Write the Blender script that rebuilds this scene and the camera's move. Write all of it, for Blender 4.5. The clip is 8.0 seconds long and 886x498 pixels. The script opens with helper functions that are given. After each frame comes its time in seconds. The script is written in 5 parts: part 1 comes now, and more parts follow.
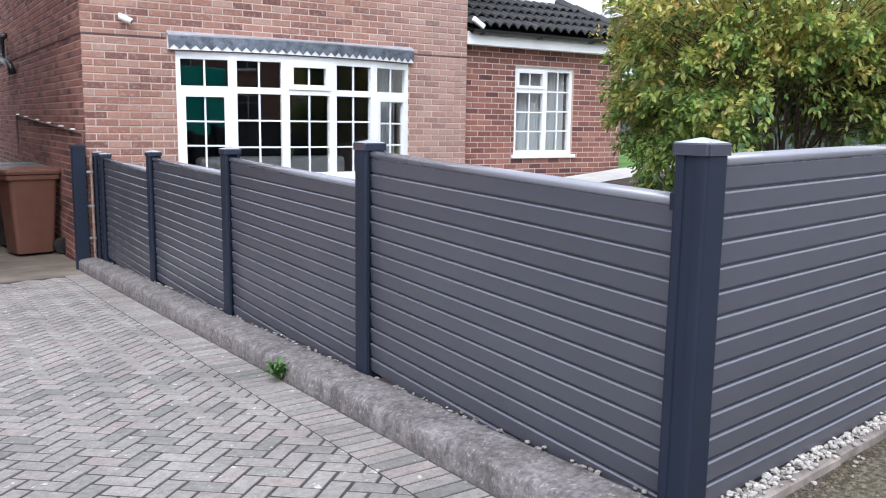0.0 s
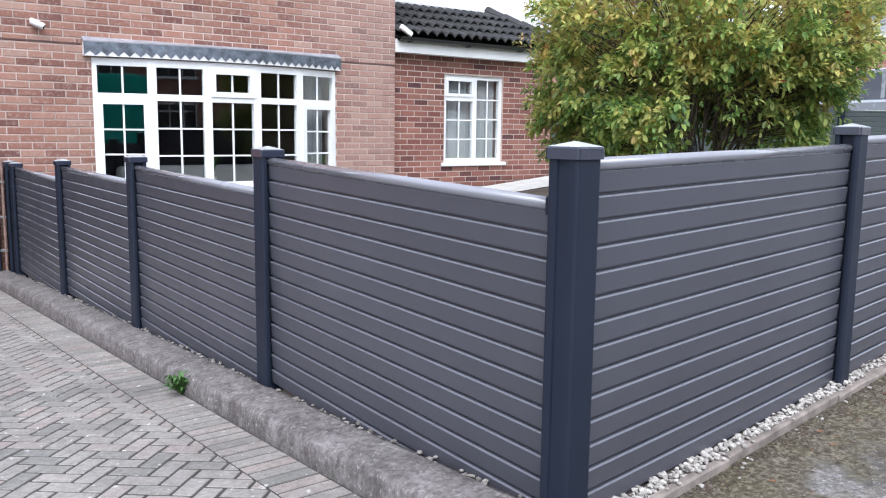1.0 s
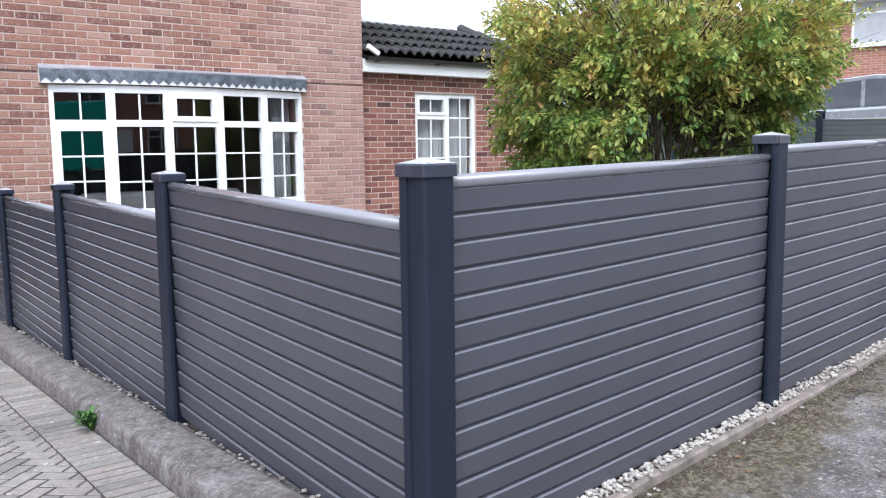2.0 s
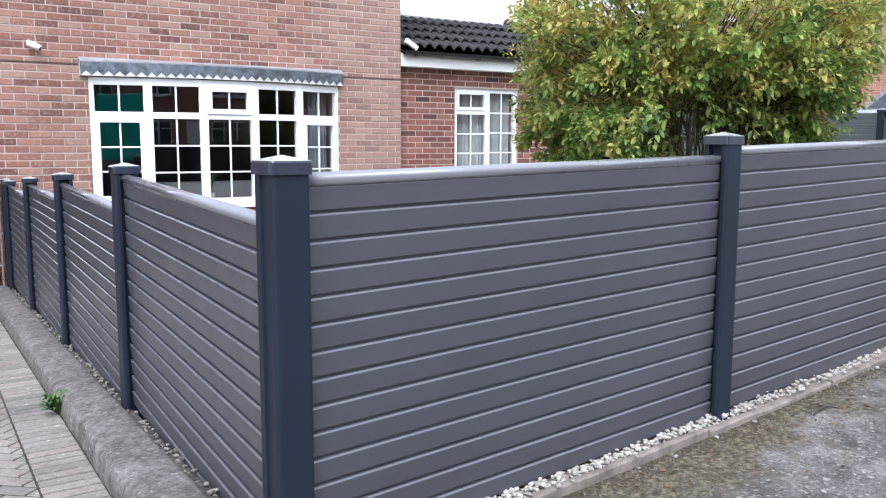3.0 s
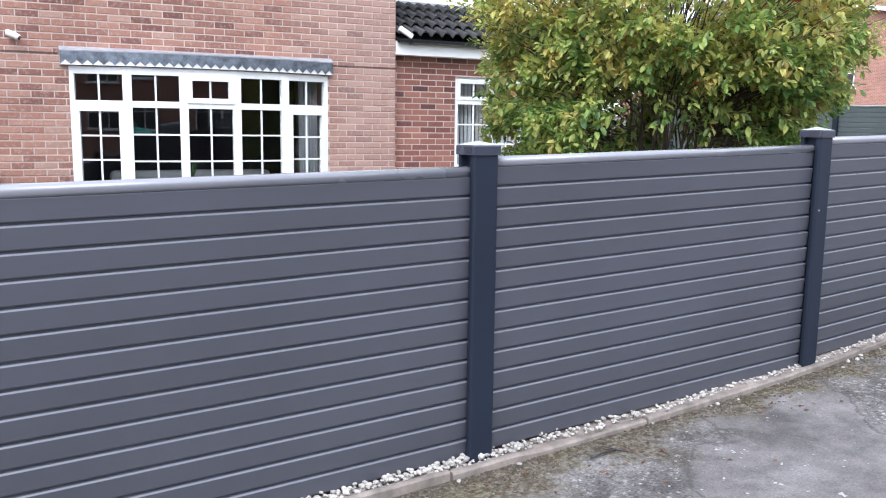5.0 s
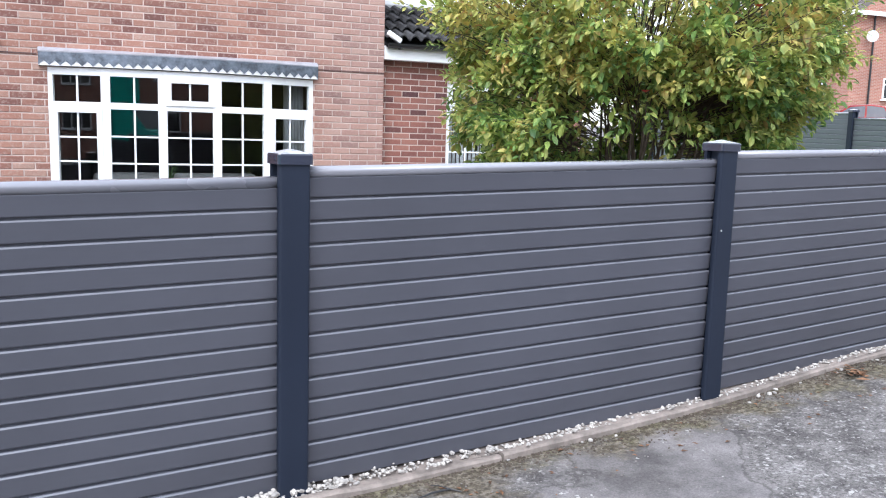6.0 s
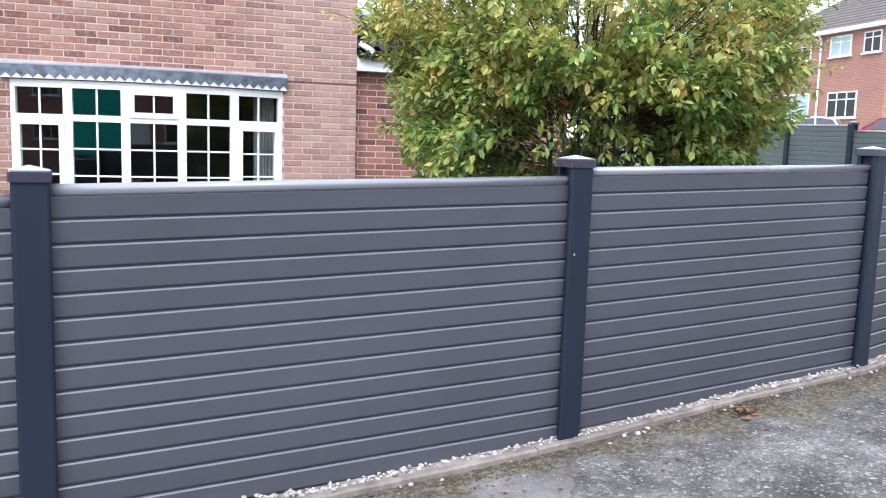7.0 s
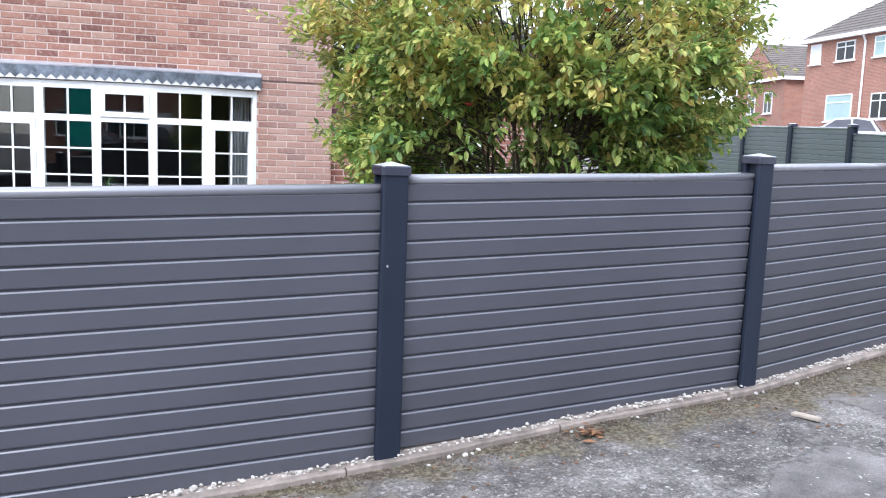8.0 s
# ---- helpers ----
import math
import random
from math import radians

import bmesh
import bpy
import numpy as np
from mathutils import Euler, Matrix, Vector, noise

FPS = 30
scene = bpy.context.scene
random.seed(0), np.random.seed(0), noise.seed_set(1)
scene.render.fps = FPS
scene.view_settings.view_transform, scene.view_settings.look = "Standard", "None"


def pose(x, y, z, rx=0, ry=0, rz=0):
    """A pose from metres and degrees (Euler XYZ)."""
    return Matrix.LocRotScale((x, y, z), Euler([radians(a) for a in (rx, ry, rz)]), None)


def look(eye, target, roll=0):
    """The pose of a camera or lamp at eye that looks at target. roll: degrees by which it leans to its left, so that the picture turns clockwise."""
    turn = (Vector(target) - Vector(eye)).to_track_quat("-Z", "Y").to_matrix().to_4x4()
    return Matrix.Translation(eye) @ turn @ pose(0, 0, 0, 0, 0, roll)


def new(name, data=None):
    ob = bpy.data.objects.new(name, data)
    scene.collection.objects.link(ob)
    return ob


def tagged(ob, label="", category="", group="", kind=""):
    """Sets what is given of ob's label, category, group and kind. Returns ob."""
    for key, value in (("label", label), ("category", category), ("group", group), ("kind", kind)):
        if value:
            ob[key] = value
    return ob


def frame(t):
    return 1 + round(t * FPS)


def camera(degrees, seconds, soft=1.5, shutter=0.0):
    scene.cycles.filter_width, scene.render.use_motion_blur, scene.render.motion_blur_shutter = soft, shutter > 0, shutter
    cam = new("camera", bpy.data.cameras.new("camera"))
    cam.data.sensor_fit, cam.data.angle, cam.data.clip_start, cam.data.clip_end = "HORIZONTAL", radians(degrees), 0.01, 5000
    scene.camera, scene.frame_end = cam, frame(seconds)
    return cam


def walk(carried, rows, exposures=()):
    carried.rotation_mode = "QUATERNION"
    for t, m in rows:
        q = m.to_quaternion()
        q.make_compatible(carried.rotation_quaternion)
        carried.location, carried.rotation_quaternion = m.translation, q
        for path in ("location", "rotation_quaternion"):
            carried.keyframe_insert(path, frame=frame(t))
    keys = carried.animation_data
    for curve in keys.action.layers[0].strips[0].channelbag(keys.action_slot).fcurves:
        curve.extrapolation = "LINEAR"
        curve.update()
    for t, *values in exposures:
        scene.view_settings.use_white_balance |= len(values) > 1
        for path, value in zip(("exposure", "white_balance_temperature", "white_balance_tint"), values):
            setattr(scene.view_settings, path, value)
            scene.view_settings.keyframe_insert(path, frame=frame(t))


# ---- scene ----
cam = camera(55.5, 8.0, soft=1.1)
PATH = [
    (0, (-1.938, -1.26, 1.131), (-0.665, 0.253, 0.832), 0.8),
    (0.5, (-1.865, -1.3, 1.118), (-0.531, 0.164, 0.846), 0.7),
    (1, (-1.767, -1.348, 1.121), (-0.394, 0.08, 0.844), 0.7),
    (1.5, (-1.581, -1.404, 1.116), (-0.164, -0.018, 0.848), 0.3),
    (2, (-1.386, -1.507, 1.117), (-0.014, -0.071, 0.884), -0.7),
    (3.5, (-0.719, -1.97, 1.125), (0.468, -0.381, 0.87), 0.8),
    (4, (-0.452, -2.082, 1.125), (0.704, -0.471, 0.868), 0.9),
    (4.5, (-0.126, -2.209, 1.169), (0.985, -0.569, 0.894), 0.6),
    (6, (0.982, -2.48, 1.227), (1.953, -0.752, 0.959), 1.6),
    (6.5, (1.386, -2.544, 1.233), (2.324, -0.797, 0.969), 1.8),
    (7, (1.81, -2.613, 1.259), (2.702, -0.84, 1.016), 1.7),
    (7.5, (2.225, -2.751, 1.297), (3.049, -0.946, 1.047), 1.7),
    (8, (2.641, -2.835, 1.313), (3.436, -1.017, 1.063), 2.1),
]
# the clip's own exposure and white balance
EXPOSURES = [(0.0, 1.20, 6100, 10), (2.0, 1.24, 6100, 10), (4.5, 1.35, 6050, 10), (6.0, 1.44, 6050, 10), (8.0, 1.48, 6000, 10)]
walk(cam, [(t, look(eye, target, roll)) for t, eye, target, roll in PATH], EXPOSURES)

# ---- world, sun, exposure ----
SUN_EL, SUN_AZ = 52.0, 230.0
world = bpy.data.worlds.new("overcast_sky")
scene.world = world
world.use_nodes = True
wn, wl = world.node_tree.nodes, world.node_tree.links
sky = wn.new("ShaderNodeTexSky")
sky.sky_type, sky.sun_disc = "NISHITA", False
sky.sun_elevation, sky.sun_rotation = radians(SUN_EL), radians(90 - SUN_AZ)
grey = wn.new("ShaderNodeHueSaturation")
grey.inputs["Saturation"].default_value = 0.30
wl.new(sky.outputs[0], grey.inputs["Color"])
# cloud: an overcast sky is brightest overhead and falls off towards the horizon
co = wn.new("ShaderNodeTexCoord")
sp = wn.new("ShaderNodeSeparateXYZ")
wl.new(co.outputs["Generated"], sp.inputs[0])
fall = wn.new("ShaderNodeMapRange")
fall.inputs["To Min"].default_value, fall.inputs["To Max"].default_value = 0.75, 1.9
wl.new(sp.outputs["Z"], fall.inputs["Value"])
cloud = wn.new("ShaderNodeVectorMath")
cloud.operation = "SCALE"
wl.new(grey.outputs[0], cloud.inputs[0])
wl.new(fall.outputs[0], cloud.inputs["Scale"])
wl.new(cloud.outputs[0], wn["Background"].inputs["Color"])
wn["Background"].inputs["Strength"].default_value = 0.15
sun = new("sun", bpy.data.lights.new("sun", "SUN"))
sun.data.energy, sun.data.angle, sun.data.color = 0.8, radians(40), (1.0, 0.985, 0.97)
sun.matrix_world = look((0, 0, 30), (-math.cos(radians(SUN_AZ)) * math.cos(radians(SUN_EL)), -math.sin(radians(SUN_AZ)) * math.cos(radians(SUN_EL)), 30 - math.sin(radians(SUN_EL))))


# ---- materials ----
def node_mat(name):
    m = bpy.data.materials.new(name)
    m.use_nodes = True
    return m, m.node_tree.nodes, m.node_tree.links, m.node_tree.nodes["Principled BSDF"]


def noise_node(n, l, scale, detail=4.0, rough=0.55, stretch=None):
    geo = n.new("ShaderNodeNewGeometry")
    tex = n.new("ShaderNodeTexNoise")
    tex.inputs["Scale"].default_value, tex.inputs["Detail"].default_value = scale, detail
    tex.inputs["Roughness"].default_value = rough
    if stretch:
        mp = n.new("ShaderNodeMapping")
        mp.inputs["Scale"].default_value = stretch
        l.new(geo.outputs["Position"], mp.inputs[0])
        l.new(mp.outputs[0], tex.inputs[0])
    else:
        l.new(geo.outputs["Position"], tex.inputs[0])
    return tex.outputs[0]


def ramp(n, l, value, stops):
    r = n.new("ShaderNodeValToRGB")
    while len(r.color_ramp.elements) < len(stops):
        r.color_ramp.elements.new(0.5)
    for e, (p, c) in zip(r.color_ramp.elements, stops):
        e.position, e.color = p, (*c, 1) if len(c) == 3 else c
    if value is not None:
        l.new(value, r.inputs[0])
    return r.outputs[0]


def mix(n, l, mode, fac, a, b):
    m = n.new("ShaderNodeMix")
    m.data_type, m.blend_type = "RGBA", mode
    if isinstance(fac, (int, float)):
        m.inputs[0].default_value = fac
    else:
        l.new(fac, m.inputs[0])
    for sock, v in ((m.inputs[6], a), (m.inputs[7], b)):
        if isinstance(v, tuple):
            sock.default_value = (*v, 1)
        else:
            l.new(v, sock)
    return m.outputs[2]


def bump(n, l, bsdf, height, strength, distance=0.01):
    b = n.new("ShaderNodeBump")
    b.inputs["Strength"].default_value, b.inputs["Distance"].default_value = strength, distance
    l.new(height, b.inputs["Height"])
    l.new(b.outputs[0], bsdf.inputs["Normal"])


def surface(name, base, rough=0.6, metal=0.0, var=0.2, scale=3.0, fine=60.0, relief=0.15, random_by="", rvar=0.0, stretch=None, spec=0.5, coat=0.0):
    """A surface with stains at one scale and grain at another; random_by: 'object' or 'island' shifts each piece."""
    m, n, l, b = node_mat(name)
    lo = tuple(c * (1 - var) for c in base)
    hi = tuple(min(1, c * (1 + var)) for c in base)
    col = ramp(n, l, noise_node(n, l, scale, 5, 0.6), [(0.3, lo), (0.7, hi)])
    grain = noise_node(n, l, fine, 3, 0.6, stretch)
    col = mix(n, l, "MULTIPLY", 0.6 * min(1, var * 2), col, ramp(n, l, grain, [(0.3, (0.7, 0.7, 0.7)), (0.7, (1, 1, 1))]))
    if random_by:
        if random_by == "object":
            r = n.new("ShaderNodeObjectInfo").outputs["Random"]
        else:
            r = n.new("ShaderNodeNewGeometry").outputs["Random Per Island"]
        col = mix(n, l, "MULTIPLY", 1.0, col, ramp(n, l, r, [(0.0, (1 - rvar,) * 3), (1.0, (1, 1, 1))]))
    l.new(col, b.inputs["Base Color"])
    rr = ramp(n, l, noise_node(n, l, scale * 2.3, 3), [(0.3, (max(0, rough - 0.08),) * 3), (0.7, (min(1, rough + 0.08),) * 3)])
    l.new(rr, b.inputs["Roughness"])
    b.inputs["Metallic"].default_value = metal
    b.inputs["Specular IOR Level"].default_value = spec
    b.inputs["Coat Weight"].default_value = coat
    if relief:
        bump(n, l, b, grain, relief, 0.004)
    return m


def brick_mat(name, random_by, stops, stain, wash=0.0):
    m, n, l, b = node_mat(name)
    r = n.new("ShaderNodeObjectInfo").outputs["Random"] if random_by == "object" else n.new("ShaderNodeNewGeometry").outputs["Random Per Island"]
    col = ramp(n, l, r, stops)
    col = mix(n, l, "MULTIPLY", 0.7, col, ramp(n, l, noise_node(n, l, 1.1, 4), [(0.35, (0.78, 0.76, 0.76)), (0.65, (1.05, 1.0, 0.97))]))
    pale = ramp(n, l, noise_node(n, l, 26, 5, 0.7), [(0.5, (0, 0, 0)), (0.75, (1, 1, 1))])
    col = mix(n, l, "MIX", mix(n, l, "MULTIPLY", 1.0, pale, (stain, stain, stain)), col, (0.50, 0.40, 0.35))
    grain = noise_node(n, l, 140, 4, 0.7)
    col = mix(n, l, "MULTIPLY", 0.5, col, ramp(n, l, grain, [(0.3, (0.72, 0.72, 0.72)), (0.65, (1, 1, 1))]))
    if wash:
        # salts have bleached the brickwork between the bow window and the garage
        where = n.new("ShaderNodeSeparateXYZ")
        l.new(n.new("ShaderNodeNewGeometry").outputs["Position"], where.inputs[0])
        edge = n.new("ShaderNodeMath")
        edge.operation = "MULTIPLY_ADD"
        l.new(noise_node(n, l, 1.6, 4, 0.6), edge.inputs[0])
        edge.inputs[1].default_value = 1.6
        l.new(where.outputs["X"], edge.inputs[2])
        pale = ramp(n, l, None, [(0.0, (0, 0, 0)), (1.0, (wash, wash, wash))])
        span = n.new("ShaderNodeMapRange")
        span.inputs["From Min"].default_value, span.inputs["From Max"].default_value = 4.7, 5.8
        l.new(edge.outputs[0], span.inputs["Value"])
        l.new(span.outputs[0], pale.node.inputs[0])
        col = mix(n, l, "MIX", pale, col, (0.43, 0.305, 0.272))
    l.new(col, b.inputs["Base Color"])
    b.inputs["Roughness"].default_value = 0.9
    b.inputs["Specular IOR Level"].default_value = 0.25
    bump(n, l, b, grain, 0.35, 0.004)
    return m


RED = [(0.0, (0.15, 0.072, 0.064)), (0.10, (0.225, 0.112, 0.092)), (0.35, (0.295, 0.150, 0.116)), (0.65, (0.355, 0.193, 0.148)), (0.88, (0.385, 0.228, 0.180)), (1.0, (0.40, 0.265, 0.215))]
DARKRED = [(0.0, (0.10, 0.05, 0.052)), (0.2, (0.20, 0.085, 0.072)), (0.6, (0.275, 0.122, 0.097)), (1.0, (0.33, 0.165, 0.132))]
M_BRICK_O = brick_mat("red_brick", "object", RED, 0.6, 0.42)
M_BRICK_I = brick_mat("red_brick_field", "island", RED, 0.6, 0.42)
M_GMORTAR = surface("pale_mortar", (0.50, 0.40, 0.36), 0.95, var=0.15, scale=2, fine=150, relief=0.3, spec=0.2)
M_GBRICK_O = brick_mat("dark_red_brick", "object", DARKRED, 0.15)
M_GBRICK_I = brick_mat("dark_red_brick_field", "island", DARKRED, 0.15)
M_MORTAR = surface("mortar", (0.485, 0.385, 0.345), 0.95, var=0.2, scale=2, fine=150, relief=0.3, spec=0.2)
M_BOARD = surface("anthracite_board", (0.076, 0.0778, 0.096), 0.36, var=0.10, scale=1.2, fine=90, relief=0.03, random_by="object", rvar=0.08, stretch=(0.05, 0.05, 1.0))
# rail colour lifted well over the boards to hold the sky's sheen
M_LIT_RAIL = surface("anthracite_rail_sheen", (0.245, 0.245, 0.275), 0.22, var=0.08, scale=1.5, fine=90, relief=0.02, stretch=(0.05, 0.05, 1.0), coat=0.5)
# bead colour raised above the board's to paint the bright sky line
M_LIT_BEAD = surface("anthracite_bead_glint", (0.118, 0.121, 0.142), 0.28, var=0.10, scale=1.5, fine=90, relief=0.02, stretch=(0.05, 0.05, 1.0), coat=0.3)
M_POST = surface("navy_grey_post", (0.0150, 0.0205, 0.0355), 0.50, var=0.12, scale=1.5, fine=160, relief=0.04, spec=0.22)
M_CAP = surface("navy_grey_cap", (0.03, 0.035, 0.055), 0.20, var=0.12, scale=9, fine=200, relief=0.01, coat=0.6)
M_CAPTOP = surface("pale_cap_top", (0.40, 0.41, 0.43), 0.30, var=0.2, scale=14, fine=160, relief=0.03)
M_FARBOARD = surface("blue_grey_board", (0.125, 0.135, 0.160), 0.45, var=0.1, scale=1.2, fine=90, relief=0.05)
M_UPVC = surface("white_upvc", (0.82, 0.83, 0.84), 0.28, var=0.03, scale=2, fine=40, relief=0.0)
M_LEAD = surface("grey_lead", (0.135, 0.155, 0.188), 0.5, metal=0.35, var=0.65, scale=10, fine=60, relief=0.25)
M_LEADTOP = surface("pale_lead", (0.42, 0.42, 0.46), 0.5, metal=0.3, var=0.25, scale=7, fine=60, relief=0.2)
M_FASCIA = surface("white_board", (0.80, 0.80, 0.80), 0.4, var=0.05, scale=2, fine=60, relief=0.03)
M_TILE = surface("dark_roof_tile", (0.045, 0.044, 0.046), 0.8, var=0.35, scale=5, fine=120, relief=0.35, random_by="object", rvar=0.35)
M_GUTTER = surface("black_plastic", (0.02, 0.02, 0.022), 0.4, var=0.15, scale=4, fine=80, relief=0.03)
M_LEDGE = surface("dark_joint", (0.12, 0.07, 0.065), 0.9, var=0.3, scale=4, fine=80, relief=0.1)
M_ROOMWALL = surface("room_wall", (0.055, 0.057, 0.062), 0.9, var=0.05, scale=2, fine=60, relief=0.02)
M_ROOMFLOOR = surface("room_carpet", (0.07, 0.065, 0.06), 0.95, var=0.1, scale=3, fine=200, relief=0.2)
M_CURTAIN = surface("grey_curtain", (0.42, 0.43, 0.46), 0.9, var=0.12, scale=3, fine=200, relief=0.1)
M_BLIND = surface("white_blind", (0.75, 0.76, 0.78), 0.7, var=0.05, scale=3, fine=120, relief=0.03)
M_SOFA = surface("grey_upholstery", (0.34, 0.34, 0.35), 0.95, var=0.12, scale=4, fine=200, relief=0.2)
M_BIN = surface("brown_bin", (0.155, 0.068, 0.046), 0.5, var=0.15, scale=3, fine=120, relief=0.08)
M_BINDARK = surface("dark_bin", (0.018, 0.019, 0.022), 0.5, var=0.2, scale=3, fine=120, relief=0.08)
M_BINLID = surface("grey_green_lid", (0.10, 0.14, 0.14), 0.4, var=0.2, scale=6, fine=120, relief=0.08)
M_RUBBER = surface("black_rubber", (0.02, 0.02, 0.02), 0.8, var=0.2, scale=9, fine=200, relief=0.1)
M_STEEL = surface("galvanised_steel", (0.6, 0.6, 0.6), 0.35, metal=0.9, var=0.15, scale=20, fine=200, relief=0.05)
M_RUST = surface("rusty_rod", (0.30, 0.20, 0.17), 0.7, metal=0.2, var=0.35, scale=20, fine=200, relief=0.15)
M_PEBBLE = surface("white_pebble", (0.52, 0.485, 0.45), 0.8, var=0.2, scale=30, fine=200, relief=0.15, random_by="island", rvar=0.42)
M_GRIT = surface("grit", (0.29, 0.265, 0.245), 0.9, var=0.2, scale=30, fine=200, relief=0.15, random_by="island", rvar=0.6)
M_EDGING = surface("concrete_edging", (0.255, 0.215, 0.19), 0.9, var=0.45, scale=9, fine=90, relief=0.35, random_by="object", rvar=0.15)
M_PATH = surface("pale_paving", (0.56, 0.54, 0.51), 0.85, var=0.15, scale=4, fine=90, relief=0.2)
M_GRASS = surface("lawn", (0.09, 0.20, 0.03), 0.9, var=0.35, scale=4, fine=80, relief=0.4)
M_SOIL = surface("garden_soil", (0.075, 0.055, 0.04), 0.95, var=0.4, scale=5, fine=60, relief=0.6)
M_BARK = surface("brown_bark", (0.085, 0.065, 0.05), 0.9, var=0.35, scale=12, fine=120, relief=0.5)
M_WEED = surface("weed_leaf", (0.075, 0.165, 0.04), 0.55, var=0.3, scale=30, fine=120, relief=0.1, random_by="island", rvar=0.5)
M_POT = surface("white_pot", (0.55, 0.55, 0.53), 0.4, var=0.05, scale=8, fine=80, relief=0.03)
M_PETAL = surface("red_petal", (0.65, 0.05, 0.05), 0.6, var=0.2, scale=40, fine=200, relief=0.05)
M_LITTER = surface("dry_leaf", (0.24, 0.12, 0.06), 0.8, var=0.4, scale=40, fine=200, relief=0.2, random_by="island", rvar=0.6)
M_TIMBER = surface("weathered_timber", (0.36, 0.31, 0.26), 0.85, var=0.3, scale=10, fine=120, relief=0.3)
M_TEAL = surface("teal_paint", (0.0, 0.60, 0.48), 0.45, var=0.08, scale=2, fine=60, relief=0.02)
M_FROST = surface("pale_green_blind", (0.38, 0.50, 0.50), 0.6, var=0.06, scale=2, fine=60, relief=0.0)
M_LENS = surface("dark_lens", (0.015, 0.015, 0.018), 0.15, var=0.1, scale=9, fine=60, relief=0.0)


def paver_mat(name, random_by):
    m, n, l, b = node_mat(name)
    r = n.new("ShaderNodeObjectInfo").outputs["Random"] if random_by == "object" else n.new("ShaderNodeNewGeometry").outputs["Random Per Island"]
    col = ramp(n, l, r, [(0.0, (0.265, 0.258, 0.242)), (0.25, (0.335, 0.315, 0.293)), (0.5, (0.37, 0.347, 0.324)), (0.78, (0.385, 0.350, 0.328)), (0.92, (0.38, 0.326, 0.303)), (1.0, (0.43, 0.40, 0.376))])
    col = mix(n, l, "MULTIPLY", 0.8, col, ramp(n, l, noise_node(n, l, 2.2, 5), [(0.35, (0.70, 0.69, 0.70)), (0.65, (1, 1, 1))]))
    worn = ramp(n, l, noise_node(n, l, 34, 5, 0.75), [(0.36, (0.68, 0.67, 0.66)), (0.6, (1.06, 1.06, 1.05))])
    col = mix(n, l, "MULTIPLY", 0.8, col, worn)
    grain = noise_node(n, l, 170, 4, 0.7)
    col = mix(n, l, "MULTIPLY", 0.7, col, ramp(n, l, grain, [(0.3, (0.65, 0.65, 0.65)), (0.65, (1, 1, 1))]))
    spot = ramp(n, l, noise_node(n, l, 24, 2, 0.5), [(0.685, (0, 0, 0)), (0.71, (1, 1, 1))])
    col = mix(n, l, "MIX", mix(n, l, "MULTIPLY", 1.0, spot, (0.6, 0.6, 0.6)), col, (0.62, 0.60, 0.57))
    l.new(col, b.inputs["Base Color"])
    b.inputs["Roughness"].default_value = 0.85
    b.inputs["Specular IOR Level"].default_value = 0.3
    bump(n, l, b, grain, 0.4, 0.004)
    return m


M_PAVER_O, M_PAVER_I = paver_mat("grey_block_paver", "object"), paver_mat("grey_block_paver_field", "island")


